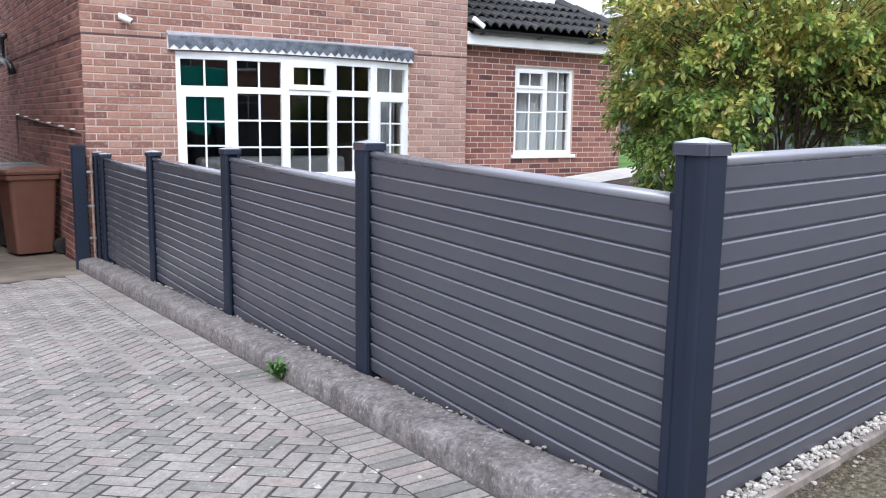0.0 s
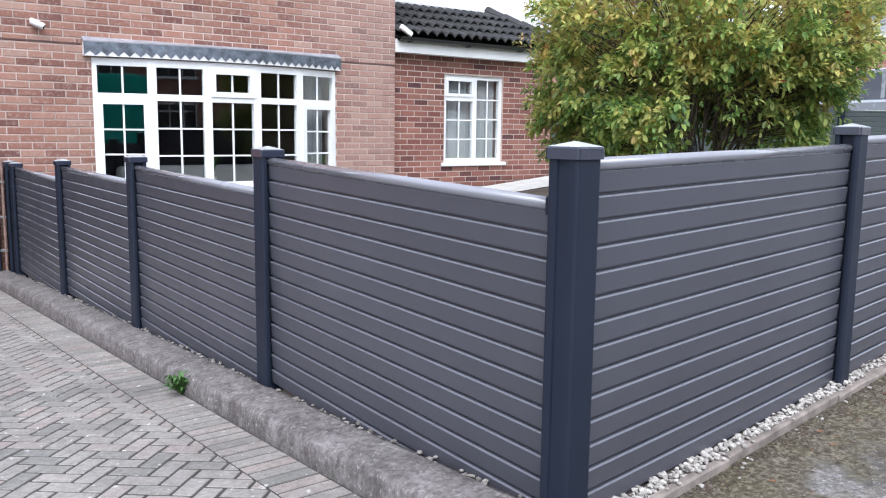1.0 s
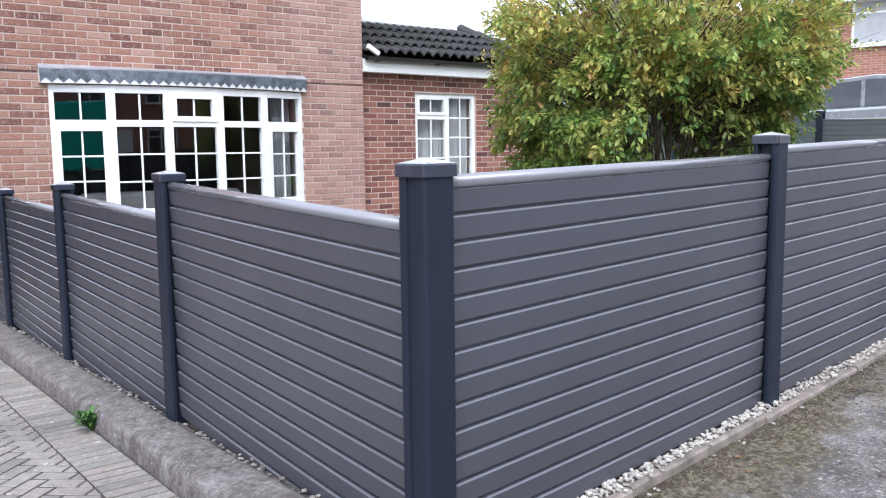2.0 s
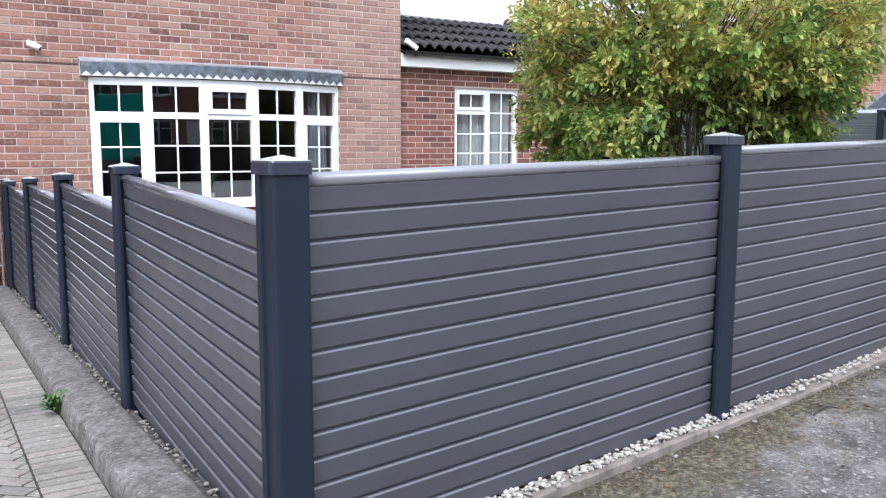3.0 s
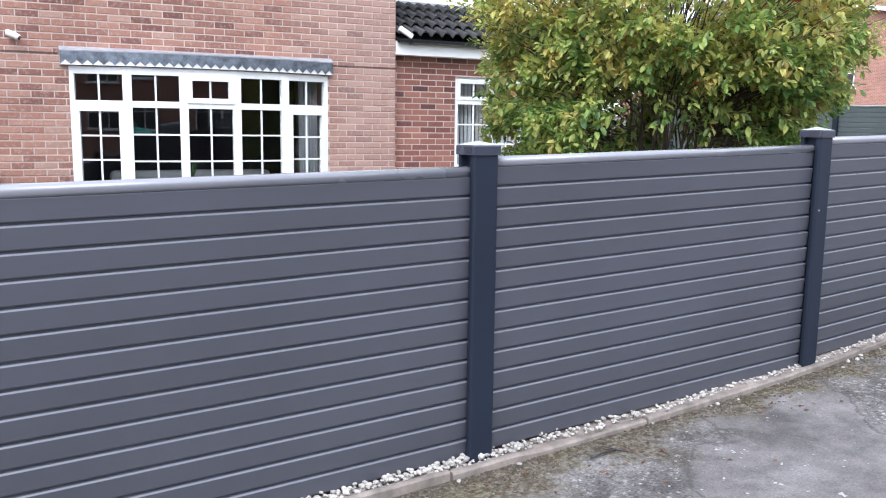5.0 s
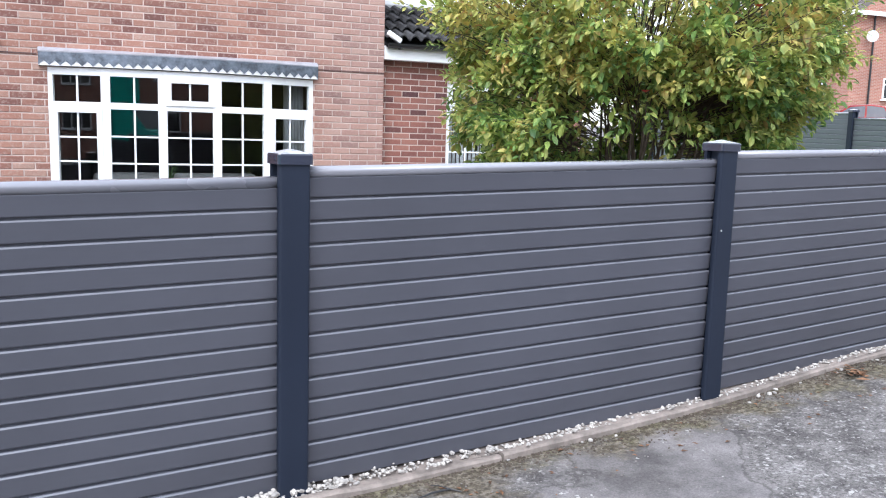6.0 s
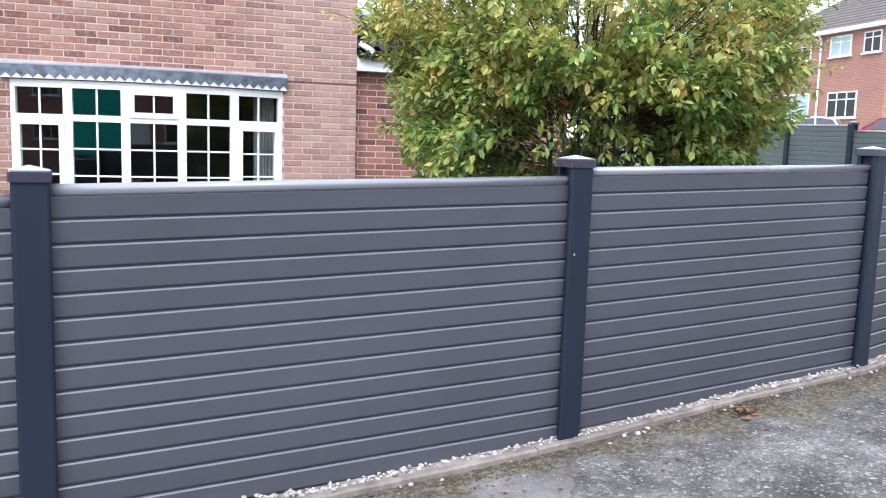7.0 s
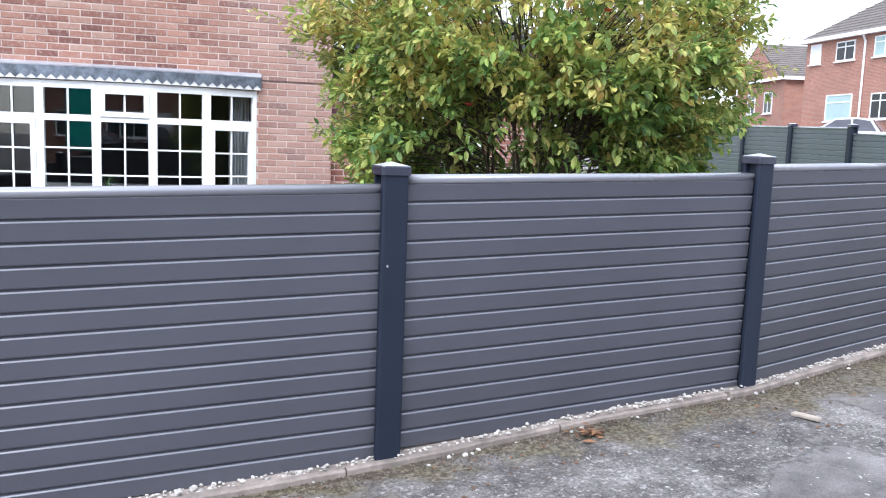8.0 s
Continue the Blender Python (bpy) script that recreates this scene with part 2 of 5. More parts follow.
def asphalt_mat():
    """Old lane: smooth grey repairs, coarse worn patches with pale stones between them, and silt along the edging."""
    m, n, l, b = node_mat("old_asphalt")
    geo = n.new("ShaderNodeNewGeometry")
    sep = n.new("ShaderNodeSeparateXYZ")
    l.new(geo.outputs["Position"], sep.inputs[0])

    def scaled(value, factor, plus):
        q = n.new("ShaderNodeMath")
        q.operation = "MULTIPLY_ADD"
        l.new(value, q.inputs[0])
        q.inputs[1].default_value = factor
        if isinstance(plus, float):
            q.inputs[2].default_value = plus
        else:
            l.new(plus, q.inputs[2])
        return q.outputs[0]

    def ranged(value, a, c, lo=0.0, hi=1.0):
        q = n.new("ShaderNodeMapRange")
        for key, v in (("From Min", a), ("From Max", c), ("To Min", lo), ("To Max", hi)):
            q.inputs[key].default_value = v
        l.new(value, q.inputs["Value"])
        return q.outputs[0]

    agg = noise_node(n, l, 85, 5, 0.78)
    big = noise_node(n, l, 1.5, 7, 0.68)
    coarse = ramp(n, l, big, [(0.36, (0.080, 0.073, 0.070)), (0.46, (0.145, 0.133, 0.128)), (0.56, (0.225, 0.209, 0.201)), (0.66, (0.31, 0.289, 0.280))])
    coarse = mix(n, l, "MULTIPLY", 0.95, coarse, ramp(n, l, agg, [(0.34, (0.28, 0.28, 0.28)), (0.60, (1.25, 1.25, 1.25))]))
    stone = ramp(n, l, noise_node(n, l, 48, 3, 0.6), [(0.59, (0, 0, 0)), (0.64, (0.5, 0.5, 0.5))])
    coarse = mix(n, l, "MIX", stone, coarse, (0.50, 0.48, 0.46))
    smooth = ramp(n, l, noise_node(n, l, 2.6, 6, 0.62), [(0.36, (0.145, 0.133, 0.130)), (0.50, (0.222, 0.205, 0.201)), (0.64, (0.285, 0.265, 0.260))])
    smooth = mix(n, l, "MULTIPLY", 0.7, smooth, ramp(n, l, noise_node(n, l, 120, 4, 0.7), [(0.32, (0.55, 0.55, 0.55)), (0.62, (1.1, 1.1, 1.1))]))
    edge = scaled(noise_node(n, l, 9, 5, 0.7), 0.10, noise_node(n, l, 0.75, 2, 0.4))
    col = mix(n, l, "MIX", ramp(n, l, edge, [(0.545, (0, 0, 0)), (0.575, (1, 1, 1))]), smooth, coarse)
    # the open joint round each repair
    joint = ramp(n, l, edge, [(0.542, (0, 0, 0)), (0.550, (0.75, 0.75, 0.75)), (0.556, (0, 0, 0))])
    col = mix(n, l, "MIX", joint, col, (0.06, 0.055, 0.05))
    blot = noise_node(n, l, 6, 6, 0.72)
    col = mix(n, l, "MULTIPLY", 0.5, col, ramp(n, l, blot, [(0.36, (0.45, 0.45, 0.46)), (0.56, (1.08, 1.08, 1.08))]))
    speck = ramp(n, l, noise_node(n, l, 30, 2, 0.5), [(0.70, (0, 0, 0)), (0.72, (0.8, 0.8, 0.8))])
    col = mix(n, l, "MIX", speck, col, (0.55, 0.53, 0.50))
    # moss and silt in the channel along the edging, widest near the corner of the drive
    band = ranged(sep.outputs["Y"], -0.62, -0.10)
    far = ranged(sep.outputs["X"], 1.5, 2.8, 0.0, -0.34)
    reach_ = n.new("ShaderNodeMath")
    l.new(band, reach_.inputs[0])
    l.new(far, reach_.inputs[1])
    silt = ranged(scaled(noise_node(n, l, 3.6, 5, 0.65), 2.0, reach_.outputs[0]), 1.28, 1.62)
    both = n.new("ShaderNodeMath")
    both.operation = "MULTIPLY"
    l.new(silt, both.inputs[0])
    l.new(ranged(sep.outputs["Y"], 0.5, 0.2), both.inputs[1])
    moss = ramp(n, l, noise_node(n, l, 42, 6, 0.75), [(0.36, (0.045, 0.036, 0.026)), (0.50, (0.125, 0.105, 0.076)), (0.64, (0.27, 0.235, 0.19))])
    tint = ramp(n, l, noise_node(n, l, 4.0, 4, 0.6), [(0.45, (1, 1, 1)), (0.62, (0.96, 1.0, 0.80))])
    col = mix(n, l, "MIX", both.outputs[0], col, mix(n, l, "MULTIPLY", 0.8, moss, tint))
    l.new(col, b.inputs["Base Color"])
    b.inputs["Roughness"].default_value = 0.88
    b.inputs["Specular IOR Level"].default_value = 0.3
    bump(n, l, b, agg, 0.9, 0.010)
    return m


M_ASPHALT = asphalt_mat()
M_JOINT = surface("joint_sand", (0.05, 0.045, 0.040), 0.95, var=0.3, scale=8, fine=120, relief=0.3)
M_CONCRETE = surface("stained_concrete", (0.185, 0.152, 0.120), 0.9, var=0.3, scale=2.5, fine=90, relief=0.3)


def kerb_mat():
    m, n, l, b = node_mat("weathered_concrete_kerb")
    col = ramp(n, l, noise_node(n, l, 7, 6, 0.7), [(0.3, (0.150, 0.134, 0.132)), (0.5, (0.232, 0.210, 0.207)), (0.7, (0.315, 0.288, 0.284))])
    lich = ramp(n, l, noise_node(n, l, 55, 3, 0.6), [(0.60, (0, 0, 0)), (0.66, (1, 1, 1))])
    col = mix(n, l, "MIX", mix(n, l, "MULTIPLY", 1.0, lich, (0.6, 0.6, 0.6)), col, (0.50, 0.49, 0.46))
    dark = ramp(n, l, noise_node(n, l, 38, 6, 0.78), [(0.38, (0.38, 0.37, 0.37)), (0.6, (1, 1, 1))])
    col = mix(n, l, "MULTIPLY", 0.8, col, dark)
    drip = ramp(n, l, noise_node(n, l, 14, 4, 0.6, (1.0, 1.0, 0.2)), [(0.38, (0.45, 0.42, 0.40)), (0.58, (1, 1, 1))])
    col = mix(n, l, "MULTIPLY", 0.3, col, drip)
    l.new(col, b.inputs["Base Color"])
    b.inputs["Roughness"].default_value = 0.92
    b.inputs["Specular IOR Level"].default_value = 0.25
    pit = noise_node(n, l, 95, 6, 0.8)
    bump(n, l, b, pit, 0.55, 0.008)
    return m


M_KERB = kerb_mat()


def leaf_mat():
    m, n, l, b = node_mat("shrub_leaf")
    r = n.new("ShaderNodeNewGeometry").outputs["Random Per Island"]
    green = ramp(n, l, r, [(0.0, (0.085, 0.178, 0.066)), (0.35, (0.205, 0.350, 0.098)), (0.70, (0.36, 0.49, 0.13)), (1.0, (0.53, 0.58, 0.18))])
    autumn = ramp(n, l, r, [(0.0, (0.38, 0.40, 0.14)), (0.40, (0.64, 0.61, 0.21)), (0.72, (0.80, 0.67, 0.24)), (0.88, (0.66, 0.43, 0.17)), (1.0, (0.42, 0.21, 0.12))])
    # leaves turn first towards the top of the crown
    height = n.new("ShaderNodeSeparateXYZ")
    l.new(n.new("ShaderNodeNewGeometry").outputs["Position"], height.inputs[0])
    age = n.new("ShaderNodeMath")
    age.operation = "MULTIPLY_ADD"
    l.new(height.outputs["Z"], age.inputs[0])
    age.inputs[1].default_value = 0.11
    l.new(noise_node(n, l, 3.2, 4, 0.6), age.inputs[2])
    turn = ramp(n, l, age.outputs[0], [(0.635, (0.02, 0.02, 0.02)), (0.81, (0.95, 0.95, 0.95))])
    col = mix(n, l, "MIX", turn, green, autumn)
    shade = ramp(n, l, noise_node(n, l, 7.0, 3, 0.6), [(0.35, (0.70, 0.76, 0.72)), (0.62, (1.15, 1.10, 1.0))])
    col = mix(n, l, "MULTIPLY", 0.8, col, shade)
    l.new(col, b.inputs["Base Color"])
    b.inputs["Roughness"].default_value = 0.45
    tr = n.new("ShaderNodeBsdfTranslucent")
    l.new(col, tr.inputs["Color"])
    add = n.new("ShaderNodeMixShader")
    add.inputs[0].default_value = 0.45
    l.new(b.outputs[0], add.inputs[1])
    l.new(tr.outputs[0], add.inputs[2])
    l.new(add.outputs[0], n["Material Output"].inputs["Surface"])
    return m


M_LEAF = leaf_mat()


def glass_mat(name, tint=(1, 1, 1)):
    m, n, l, b = node_mat(name)
    b.inputs["Base Color"].default_value = (*tint, 1)
    b.inputs["Transmission Weight"].default_value, b.inputs["Roughness"].default_value, b.inputs["IOR"].default_value = 1.0, 0.0, 1.5
    return m


M_GLASS = glass_mat("window_glass", (0.86, 0.9, 0.9))


def far_brick_mat():
    m, n, l, b = node_mat("far_brickwork")
    geo = n.new("ShaderNodeNewGeometry")
    sep = n.new("ShaderNodeSeparateXYZ")
    l.new(geo.outputs["Position"], sep.inputs[0])
    s = n.new("ShaderNodeMath")
    l.new(sep.outputs["X"], s.inputs[0])
    l.new(sep.outputs["Y"], s.inputs[1])
    com = n.new("ShaderNodeCombineXYZ")
    l.new(s.outputs[0], com.inputs[0])
    l.new(sep.outputs["Z"], com.inputs[1])
    br = n.new("ShaderNodeTexBrick")
    br.inputs["Scale"].default_value = 1.0
    br.inputs["Brick Width"].default_value, br.inputs["Row Height"].default_value, br.inputs["Mortar Size"].default_value = 0.225, 0.075, 0.008
    br.inputs["Color1"].default_value, br.inputs["Color2"].default_value, br.inputs["Mortar"].default_value = (0.30, 0.12, 0.085, 1), (0.40, 0.18, 0.13, 1), (0.42, 0.33, 0.28, 1)
    l.new(com.outputs[0], br.inputs[0])
    col = mix(n, l, "MULTIPLY", 0.6, br.outputs[0], ramp(n, l, noise_node(n, l, 0.7, 4), [(0.3, (0.75, 0.75, 0.75)), (0.7, (1.1, 1.05, 1.0))]))
    l.new(col, b.inputs["Base Color"])
    b.inputs["Roughness"].default_value = 0.9
    return m


M_FARBRICK = far_brick_mat()
M_FARROOF = surface("brown_grey_roof", (0.15, 0.13, 0.12), 0.85, var=0.2, scale=2, fine=20, relief=0.2)


def paint(name, c):
    return surface(name, c, 0.25, metal=0.3, var=0.04, scale=2, fine=40, relief=0.0, coat=0.8)


# ---- mesh helpers ----
def part(name, bm, material, parent=None, label="", smooth=False):
    me = bpy.data.meshes.new(name)
    bmesh.ops.recalc_face_normals(bm, faces=bm.faces)
    bm.to_mesh(me)
    bm.free()
    me.materials.append(material)
    if smooth:
        for p in me.polygons:
            p.use_smooth = True
    ob = new(name, me)
    if parent:
        ob.parent = parent
    if label:
        ob["label"] = label
    return ob


def mesh_of(name, verts, faces, material, smooth=False):
    me = bpy.data.meshes.new(name)
    me.from_pydata(verts, [], faces)
    me.update()
    me.materials.append(material)
    if smooth:
        for p in me.polygons:
            p.use_smooth = True
    return me


def thing(name, m, label, category, group="", kind=""):
    e = new(name)
    e.empty_display_size = 0.1
    e.matrix_basis = m
    return tagged(e, label, category, group, kind)


def box(bm, x0, x1, y0, y1, z0, z1, m=None, bev=0.0):
    r = bmesh.ops.create_cube(bm, size=1.0)
    vs = r["verts"]
    for v in vs:
        v.co = Vector(((x0 + x1) / 2 + v.co.x * (x1 - x0), (y0 + y1) / 2 + v.co.y * (y1 - y0), (z0 + z1) / 2 + v.co.z * (z1 - z0)))
    if bev:
        es = list({e for v in vs for e in v.link_edges})
        g = bmesh.ops.bevel(bm, geom=es, offset=bev, segments=2, affect="EDGES", profile=0.5)
        vs = list({v for f in g["faces"] for v in f.verts} | {v for v in vs if v.is_valid})
    if m is not None:
        for v in vs:
            v.co = m @ v.co
    return vs


def loft(bm, rings, closed=True, caps=True):
    vr = [[bm.verts.new(p) for p in ring] for ring in rings]
    k = len(rings[0])
    for a, b in zip(vr, vr[1:]):
        for i in range(k if closed else k - 1):
            j = (i + 1) % k
            bm.faces.new((a[i], a[j], b[j], b[i]))
    if caps and closed:
        bm.faces.new(vr[0][::-1])
        bm.faces.new(vr[-1])
    return vr


def tube(bm, points, radii, sides=8):
    rings = []
    for i, p in enumerate(points):
        p = Vector(p)
        d = (Vector(points[min(i + 1, len(points) - 1)]) - Vector(points[max(i - 1, 0)])).normalized()
        a = d.orthogonal().normalized()
        if i and rings:
            a = (a0 - d * a0.dot(d)).normalized()
        a0, c = a, d.cross(a)
        r = radii[i] if isinstance(radii, (list, tuple)) else radii
        rings.append([p + (a * math.cos(2 * math.pi * k / sides) + c * math.sin(2 * math.pi * k / sides)) * r for k in range(sides)])
    loft(bm, rings)


def rounded(w, d, r, seg=3):
    pts = []
    for cx, cy, a0 in ((w / 2 - r, d / 2 - r, 0), (-w / 2 + r, d / 2 - r, 90), (-w / 2 + r, -d / 2 + r, 180), (w / 2 - r, -d / 2 + r, 270)):
        for k in range(seg + 1):
            a = radians(a0 + 90 * k / seg)
            pts.append((cx + r * math.cos(a), cy + r * math.sin(a)))
    return pts


# ---- levels ----
LDIR = radians(83.24)
LX, LY = math.cos(LDIR), math.sin(LDIR)


def hill_z(x):
    """The rise of the gardens along the lane."""
    if x < 0:
        return 0.015 + 0.02 * x
    if x < 6:
        return 0.015 + 0.008 * x + 0.0068 * x * x
    return hill_z(5.999) + 0.062 * (x - 6)


def road_z(x):
    """The lane climbs with the gardens, then eases off round its bend."""
    if x < 4.6:
        return hill_z(x)
    low = 0.1957 + 0.035 * (x - 4.6)
    t = max(0.0, min(1.0, (x - 9.2) / 4))
    return low * (1 - t) + hill_z(x) * t


def drive_z(y):
    return -0.005 - 0.052 * max(y, 0.0) if y < 9 else -0.473


def garden_z(x, y):
    u = y / LY
    base = 0.055 - 0.045 * u
    return base + (hill_z(x) + 0.03 - 0.055) + 0.0050 * x * y


def line_x(y):
    return y * LX / LY


def fence_y(x):
    """The lane bends away towards its far end, and the fence and edging with it."""
    return float(np.interp(x, [3.67, 5.46, 7.20, 8.92], [0.0, 0.10, 0.50, 0.99]))


def bend(x, y):
    return y + fence_y(x) * max(0.0, 1.0 - max(0.0, abs(y) - 0.6) / 3.0)


def ground_z(x, y):
    x = max(-60, min(70, x))
    if y <= -0.05:
        return road_z(min(x, 34)) + (0.0 if y > -4 else max(-0.3, 0.01 * (y + 4)))
    if x < 11.0:
        return drive_z(y) - 0.12
    gz = garden_z(min(x, 9), min(y, 8))
    if x > 9:
        t = min(1, (x - 9) / 3)
        gz = gz * (1 - t) + hill_z(min(x, 34)) * t
    return gz - 0.02


# ---- ground sheet ----
xs = [-300, -120, -60, -30, -15, -8] + [-5 + 0.5 * i for i in range(37)] + [14, 16, 19, 23, 28, 34, 42, 55, 90, 160, 320]
ys = [-300, -120, -60, -35, -22, -14, -9, -6] + [-4 + 0.4 * i for i in range(9)] + [-0.5, -0.3, -0.12, -0.05, -0.04] + [0.4 * i for i in range(1, 30)] + [13, 15, 18, 22, 28, 36, 50, 90, 160, 320]
gv = [(x, bend(x, y), ground_z(x, y)) for y in ys for x in xs]
nx = len(xs)
gf = [(j * nx + i, j * nx + i + 1, (j + 1) * nx + i + 1, (j + 1) * nx + i) for j in range(len(ys) - 1) for i in range(nx - 1)]
tagged(new("road", mesh_of("road", gv, gf, M_ASPHALT, True)), "old grey patched asphalt lane with moss along the edging", "road", kind="structure")


def sheet(name, material, label, category, poly, zf, step=0.3, uneven=0.006):
    """A sheet of soil, lawn or concrete over a quadrilateral, following zf."""
    a, b, c, d = [Vector((*p, 0)) for p in poly]
    n1 = max(2, int((b - a).length / step))
    n2 = max(2, int((d - a).length / step))
    vs = []
    for j in range(n2 + 1):
        for i in range(n1 + 1):
            s, t = i / n1, j / n2
            p = (a * (1 - s) + b * s) * (1 - t) + (d * (1 - s) + c * s) * t
            vs.append((p.x, bend(p.x, p.y), zf(p.x, p.y) + uneven * noise.noise((p.x * 3, p.y * 3, 0))))
    fs = [(j * (n1 + 1) + i, j * (n1 + 1) + i + 1, (j + 1) * (n1 + 1) + i + 1, (j + 1) * (n1 + 1) + i) for j in range(n2) for i in range(n1)]
    return tagged(new(name, mesh_of(name, vs, fs, material, True)), label, category, kind="structure")


sheet("soil", M_SOIL, "dark bare garden soil behind the fence", "soil", ((0.01, 0.01), (8.7, 0.02), (8.7, 6.6), (0.91, 7.62)), garden_z)
sheet("lawn", M_GRASS, "bright green mown lawn beside the garage", "lawn", ((8.45, 0.05), (10.4, 0.05), (14.6, 12.5), (8.45, 12.5)), lambda x, y: garden_z(8.45, min(y, 6.8)) + 0.06 * (x - 8.45) - 0.01, 0.5)
sheet("path", M_PATH, "pale concrete path along the garage wall", "path", ((5.2, 6.4), (9.7, 5.75), (9.8, 6.62), (5.2, 7.2)), lambda x, y: garden_z(min(x, 8.45), 6.75) + 0.03 * max(0, x - 8.45) + 0.015, 0.5)
sheet("pavement", M_CONCRETE, "sandy stained concrete strip beside the house", "concrete", ((-2.6, 6.9), (0.70, 6.9), (1.3, 12.5), (-2.6, 12.5)), lambda x, y: drive_z(y) - 0.004, 0.4)

# ---- house frame of reference: u along the front, v into the house ----
HOUSE = pose(0.81, 7.65, 0, 0, 0, -6.5)


def brick_field(name, wall, origin, length, z0, z1, holes, mat_piece, mat_field, pick, proud=0.005, phase=0.0):
    """Stretcher bond on a wall face. origin: matrix whose x runs along the wall, -y out of it. pick: stretch (u0, u1, z0, z1) whose whole bricks are pieces."""
    H, L, J = 0.0625, 0.2125, 0.0125
    bm = bmesh.new()
    pieces = []
    row = 0
    z = z0
    rnd = random.Random(len(name) * 7 + 3)

    def one(u0, u1, zz, lift):
        c = 0.004
        vs = [(u0, 0, zz), (u1, 0, zz), (u1, 0, zz + H), (u0, 0, zz + H), (u0 + c, -lift, zz + c), (u1 - c, -lift, zz + c), (u1 - c, -lift, zz + H - c), (u0 + c, -lift, zz + H - c)]
        return vs, [(4, 5, 6, 7), (0, 1, 5, 4), (1, 2, 6, 5), (2, 3, 7, 6), (3, 0, 4, 7)]

    allv, allf = [], []
    while z + H < z1 + 0.001:
        off = (row % 2) * (L + J) / 2 + phase
        u = -off
        while u < length:
            spans = [(max(u, -proud), min(u + L, length))]
            for h0, h1, hz0, hz1 in holes:
                if z + H > hz0 and z < hz1:
                    out = []
                    for a, b in spans:
                        if b <= h0 or a >= h1:
                            out.append((a, b))
                        else:
                            if a < h0 - 0.02:
                                out.append((a, h0 - 0.004))
                            if b > h1 + 0.02:
                                out.append((h1 + 0.004, b))
                    spans = out
            for a, b in spans:
                if b - a < 0.025:
                    continue
                lift = proud + rnd.uniform(-0.0015, 0.0015)
                if pick and b - a > L - 0.001 and pick[0] <= a and b <= pick[1] and pick[2] <= z <= pick[3] and len(pieces) < 300:
                    pieces.append((a, z))
                else:
                    vs, fs = one(a, b, z, lift)
                    vs = vs[:4] + [(u_ + rnd.uniform(-0.0022, 0.0022), v_, z_ + rnd.uniform(-0.0022, 0.0022)) for u_, v_, z_ in vs[4:]]
                    k = len(allv)
                    allv += vs
                    allf += [tuple(i + k for i in f) for f in fs]
            u += L + J
        z += H + J
        row += 1
    ob = new(name, mesh_of(name, allv, allf, mat_field))
    ob.parent, ob.matrix_basis = wall, wall.matrix_basis.inverted() @ origin
    tagged(ob, kind="stuff")
    return pieces, one(0, L, 0, proud), mat_piece, wall, origin


WAITING = []


def wall_slab(bm, length, z0, z1, thick, holes, m):
    us = sorted({0.0, length, *[h for q in holes for h in q[:2]]})
    zs = sorted({z0, z1, *[h for q in holes for h in q[2:]]})
    for ua, ub in zip(us, us[1:]):
        for za, zb in zip(zs, zs[1:]):
            if any(q[0] <= ua + 1e-6 and ub <= q[1] + 1e-6 and q[2] <= za + 1e-6 and zb <= q[3] + 1e-6 for q in holes):
                continue
            box(bm, ua, ub, 0, thick, za, zb, m)


def brick_wall(name, label, origin, length, z0, z1, thick, holes, mats, pick, phase=0.0, past=0.0, mortar=None):
    bm = bmesh.new()
    wall_slab(bm, length, z0, z1, thick, holes, None)
    w = part(name, bm, mortar or M_MORTAR)
    w.matrix_basis = origin
    tagged(w, label, "wall", kind="structure")
    WAITING.append(brick_field("brick_courses", w, origin, length + past, z0 + 0.02, z1, holes, mats[0], mats[1], pick, phase=phase))
    return w


BOW = (0.93, 3.80, 0.43, 1.83)
brick_wall("wall_front", "pinkish red brick house front with pale mortar and a bow window", HOUSE, 4.69, -0.55, 5.1, 0.27, [BOW], (M_BRICK_O, M_BRICK_I), (0.6, 4.69, 1.85, 2.85))
# darker garage brick reused here, putting some of the passage's shade into the colour
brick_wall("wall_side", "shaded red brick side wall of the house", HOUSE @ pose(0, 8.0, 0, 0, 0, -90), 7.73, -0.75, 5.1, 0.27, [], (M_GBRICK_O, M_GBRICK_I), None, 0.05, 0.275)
brick_wall("wall_east", "red brick side wall above the garage", HOUSE @ pose(4.69, 0.27, 0, 0, 0, 90), 7.73, 0.0, 5.1, 0.27, [], (M_BRICK_O, M_BRICK_I), None)
GAR_U, GAR_L = 4.69, 2.95
SMALL = (0.91, 1.98, 0.66, 1.90)
GARAGE = HOUSE @ pose(GAR_U, 0.13, 0)
brick_wall("wall_garage", "dark red brick garage front with white mortar joints", GARAGE, GAR_L, -0.2, 2.22, 0.25, [SMALL], (M_GBRICK_O, M_GBRICK_I), (0.0, 2.9, 0.6, 2.2), 0.04, 0.005, M_GMORTAR)
brick_wall("wall_garage_side", "dark red brick garage side wall", HOUSE @ pose(GAR_U + GAR_L, 0.38, 0, 0, 0, 90), 4.0, -0.2, 2.22, 0.25, [], (M_GBRICK_O, M_GBRICK_I), None)
bm = bmesh.new()
box(bm, 0.0, 4.69, 7.73, 8.0, -0.75, 5.1)
box(bm, 4.96, GAR_U + GAR_L - 0.27, 4.13, 4.38, -0.2, 2.22)
tagged(part("wall_back", bm, M_FARBRICK), "plain red brick back wall of the house", "wall", kind="structure").matrix_basis = HOUSE

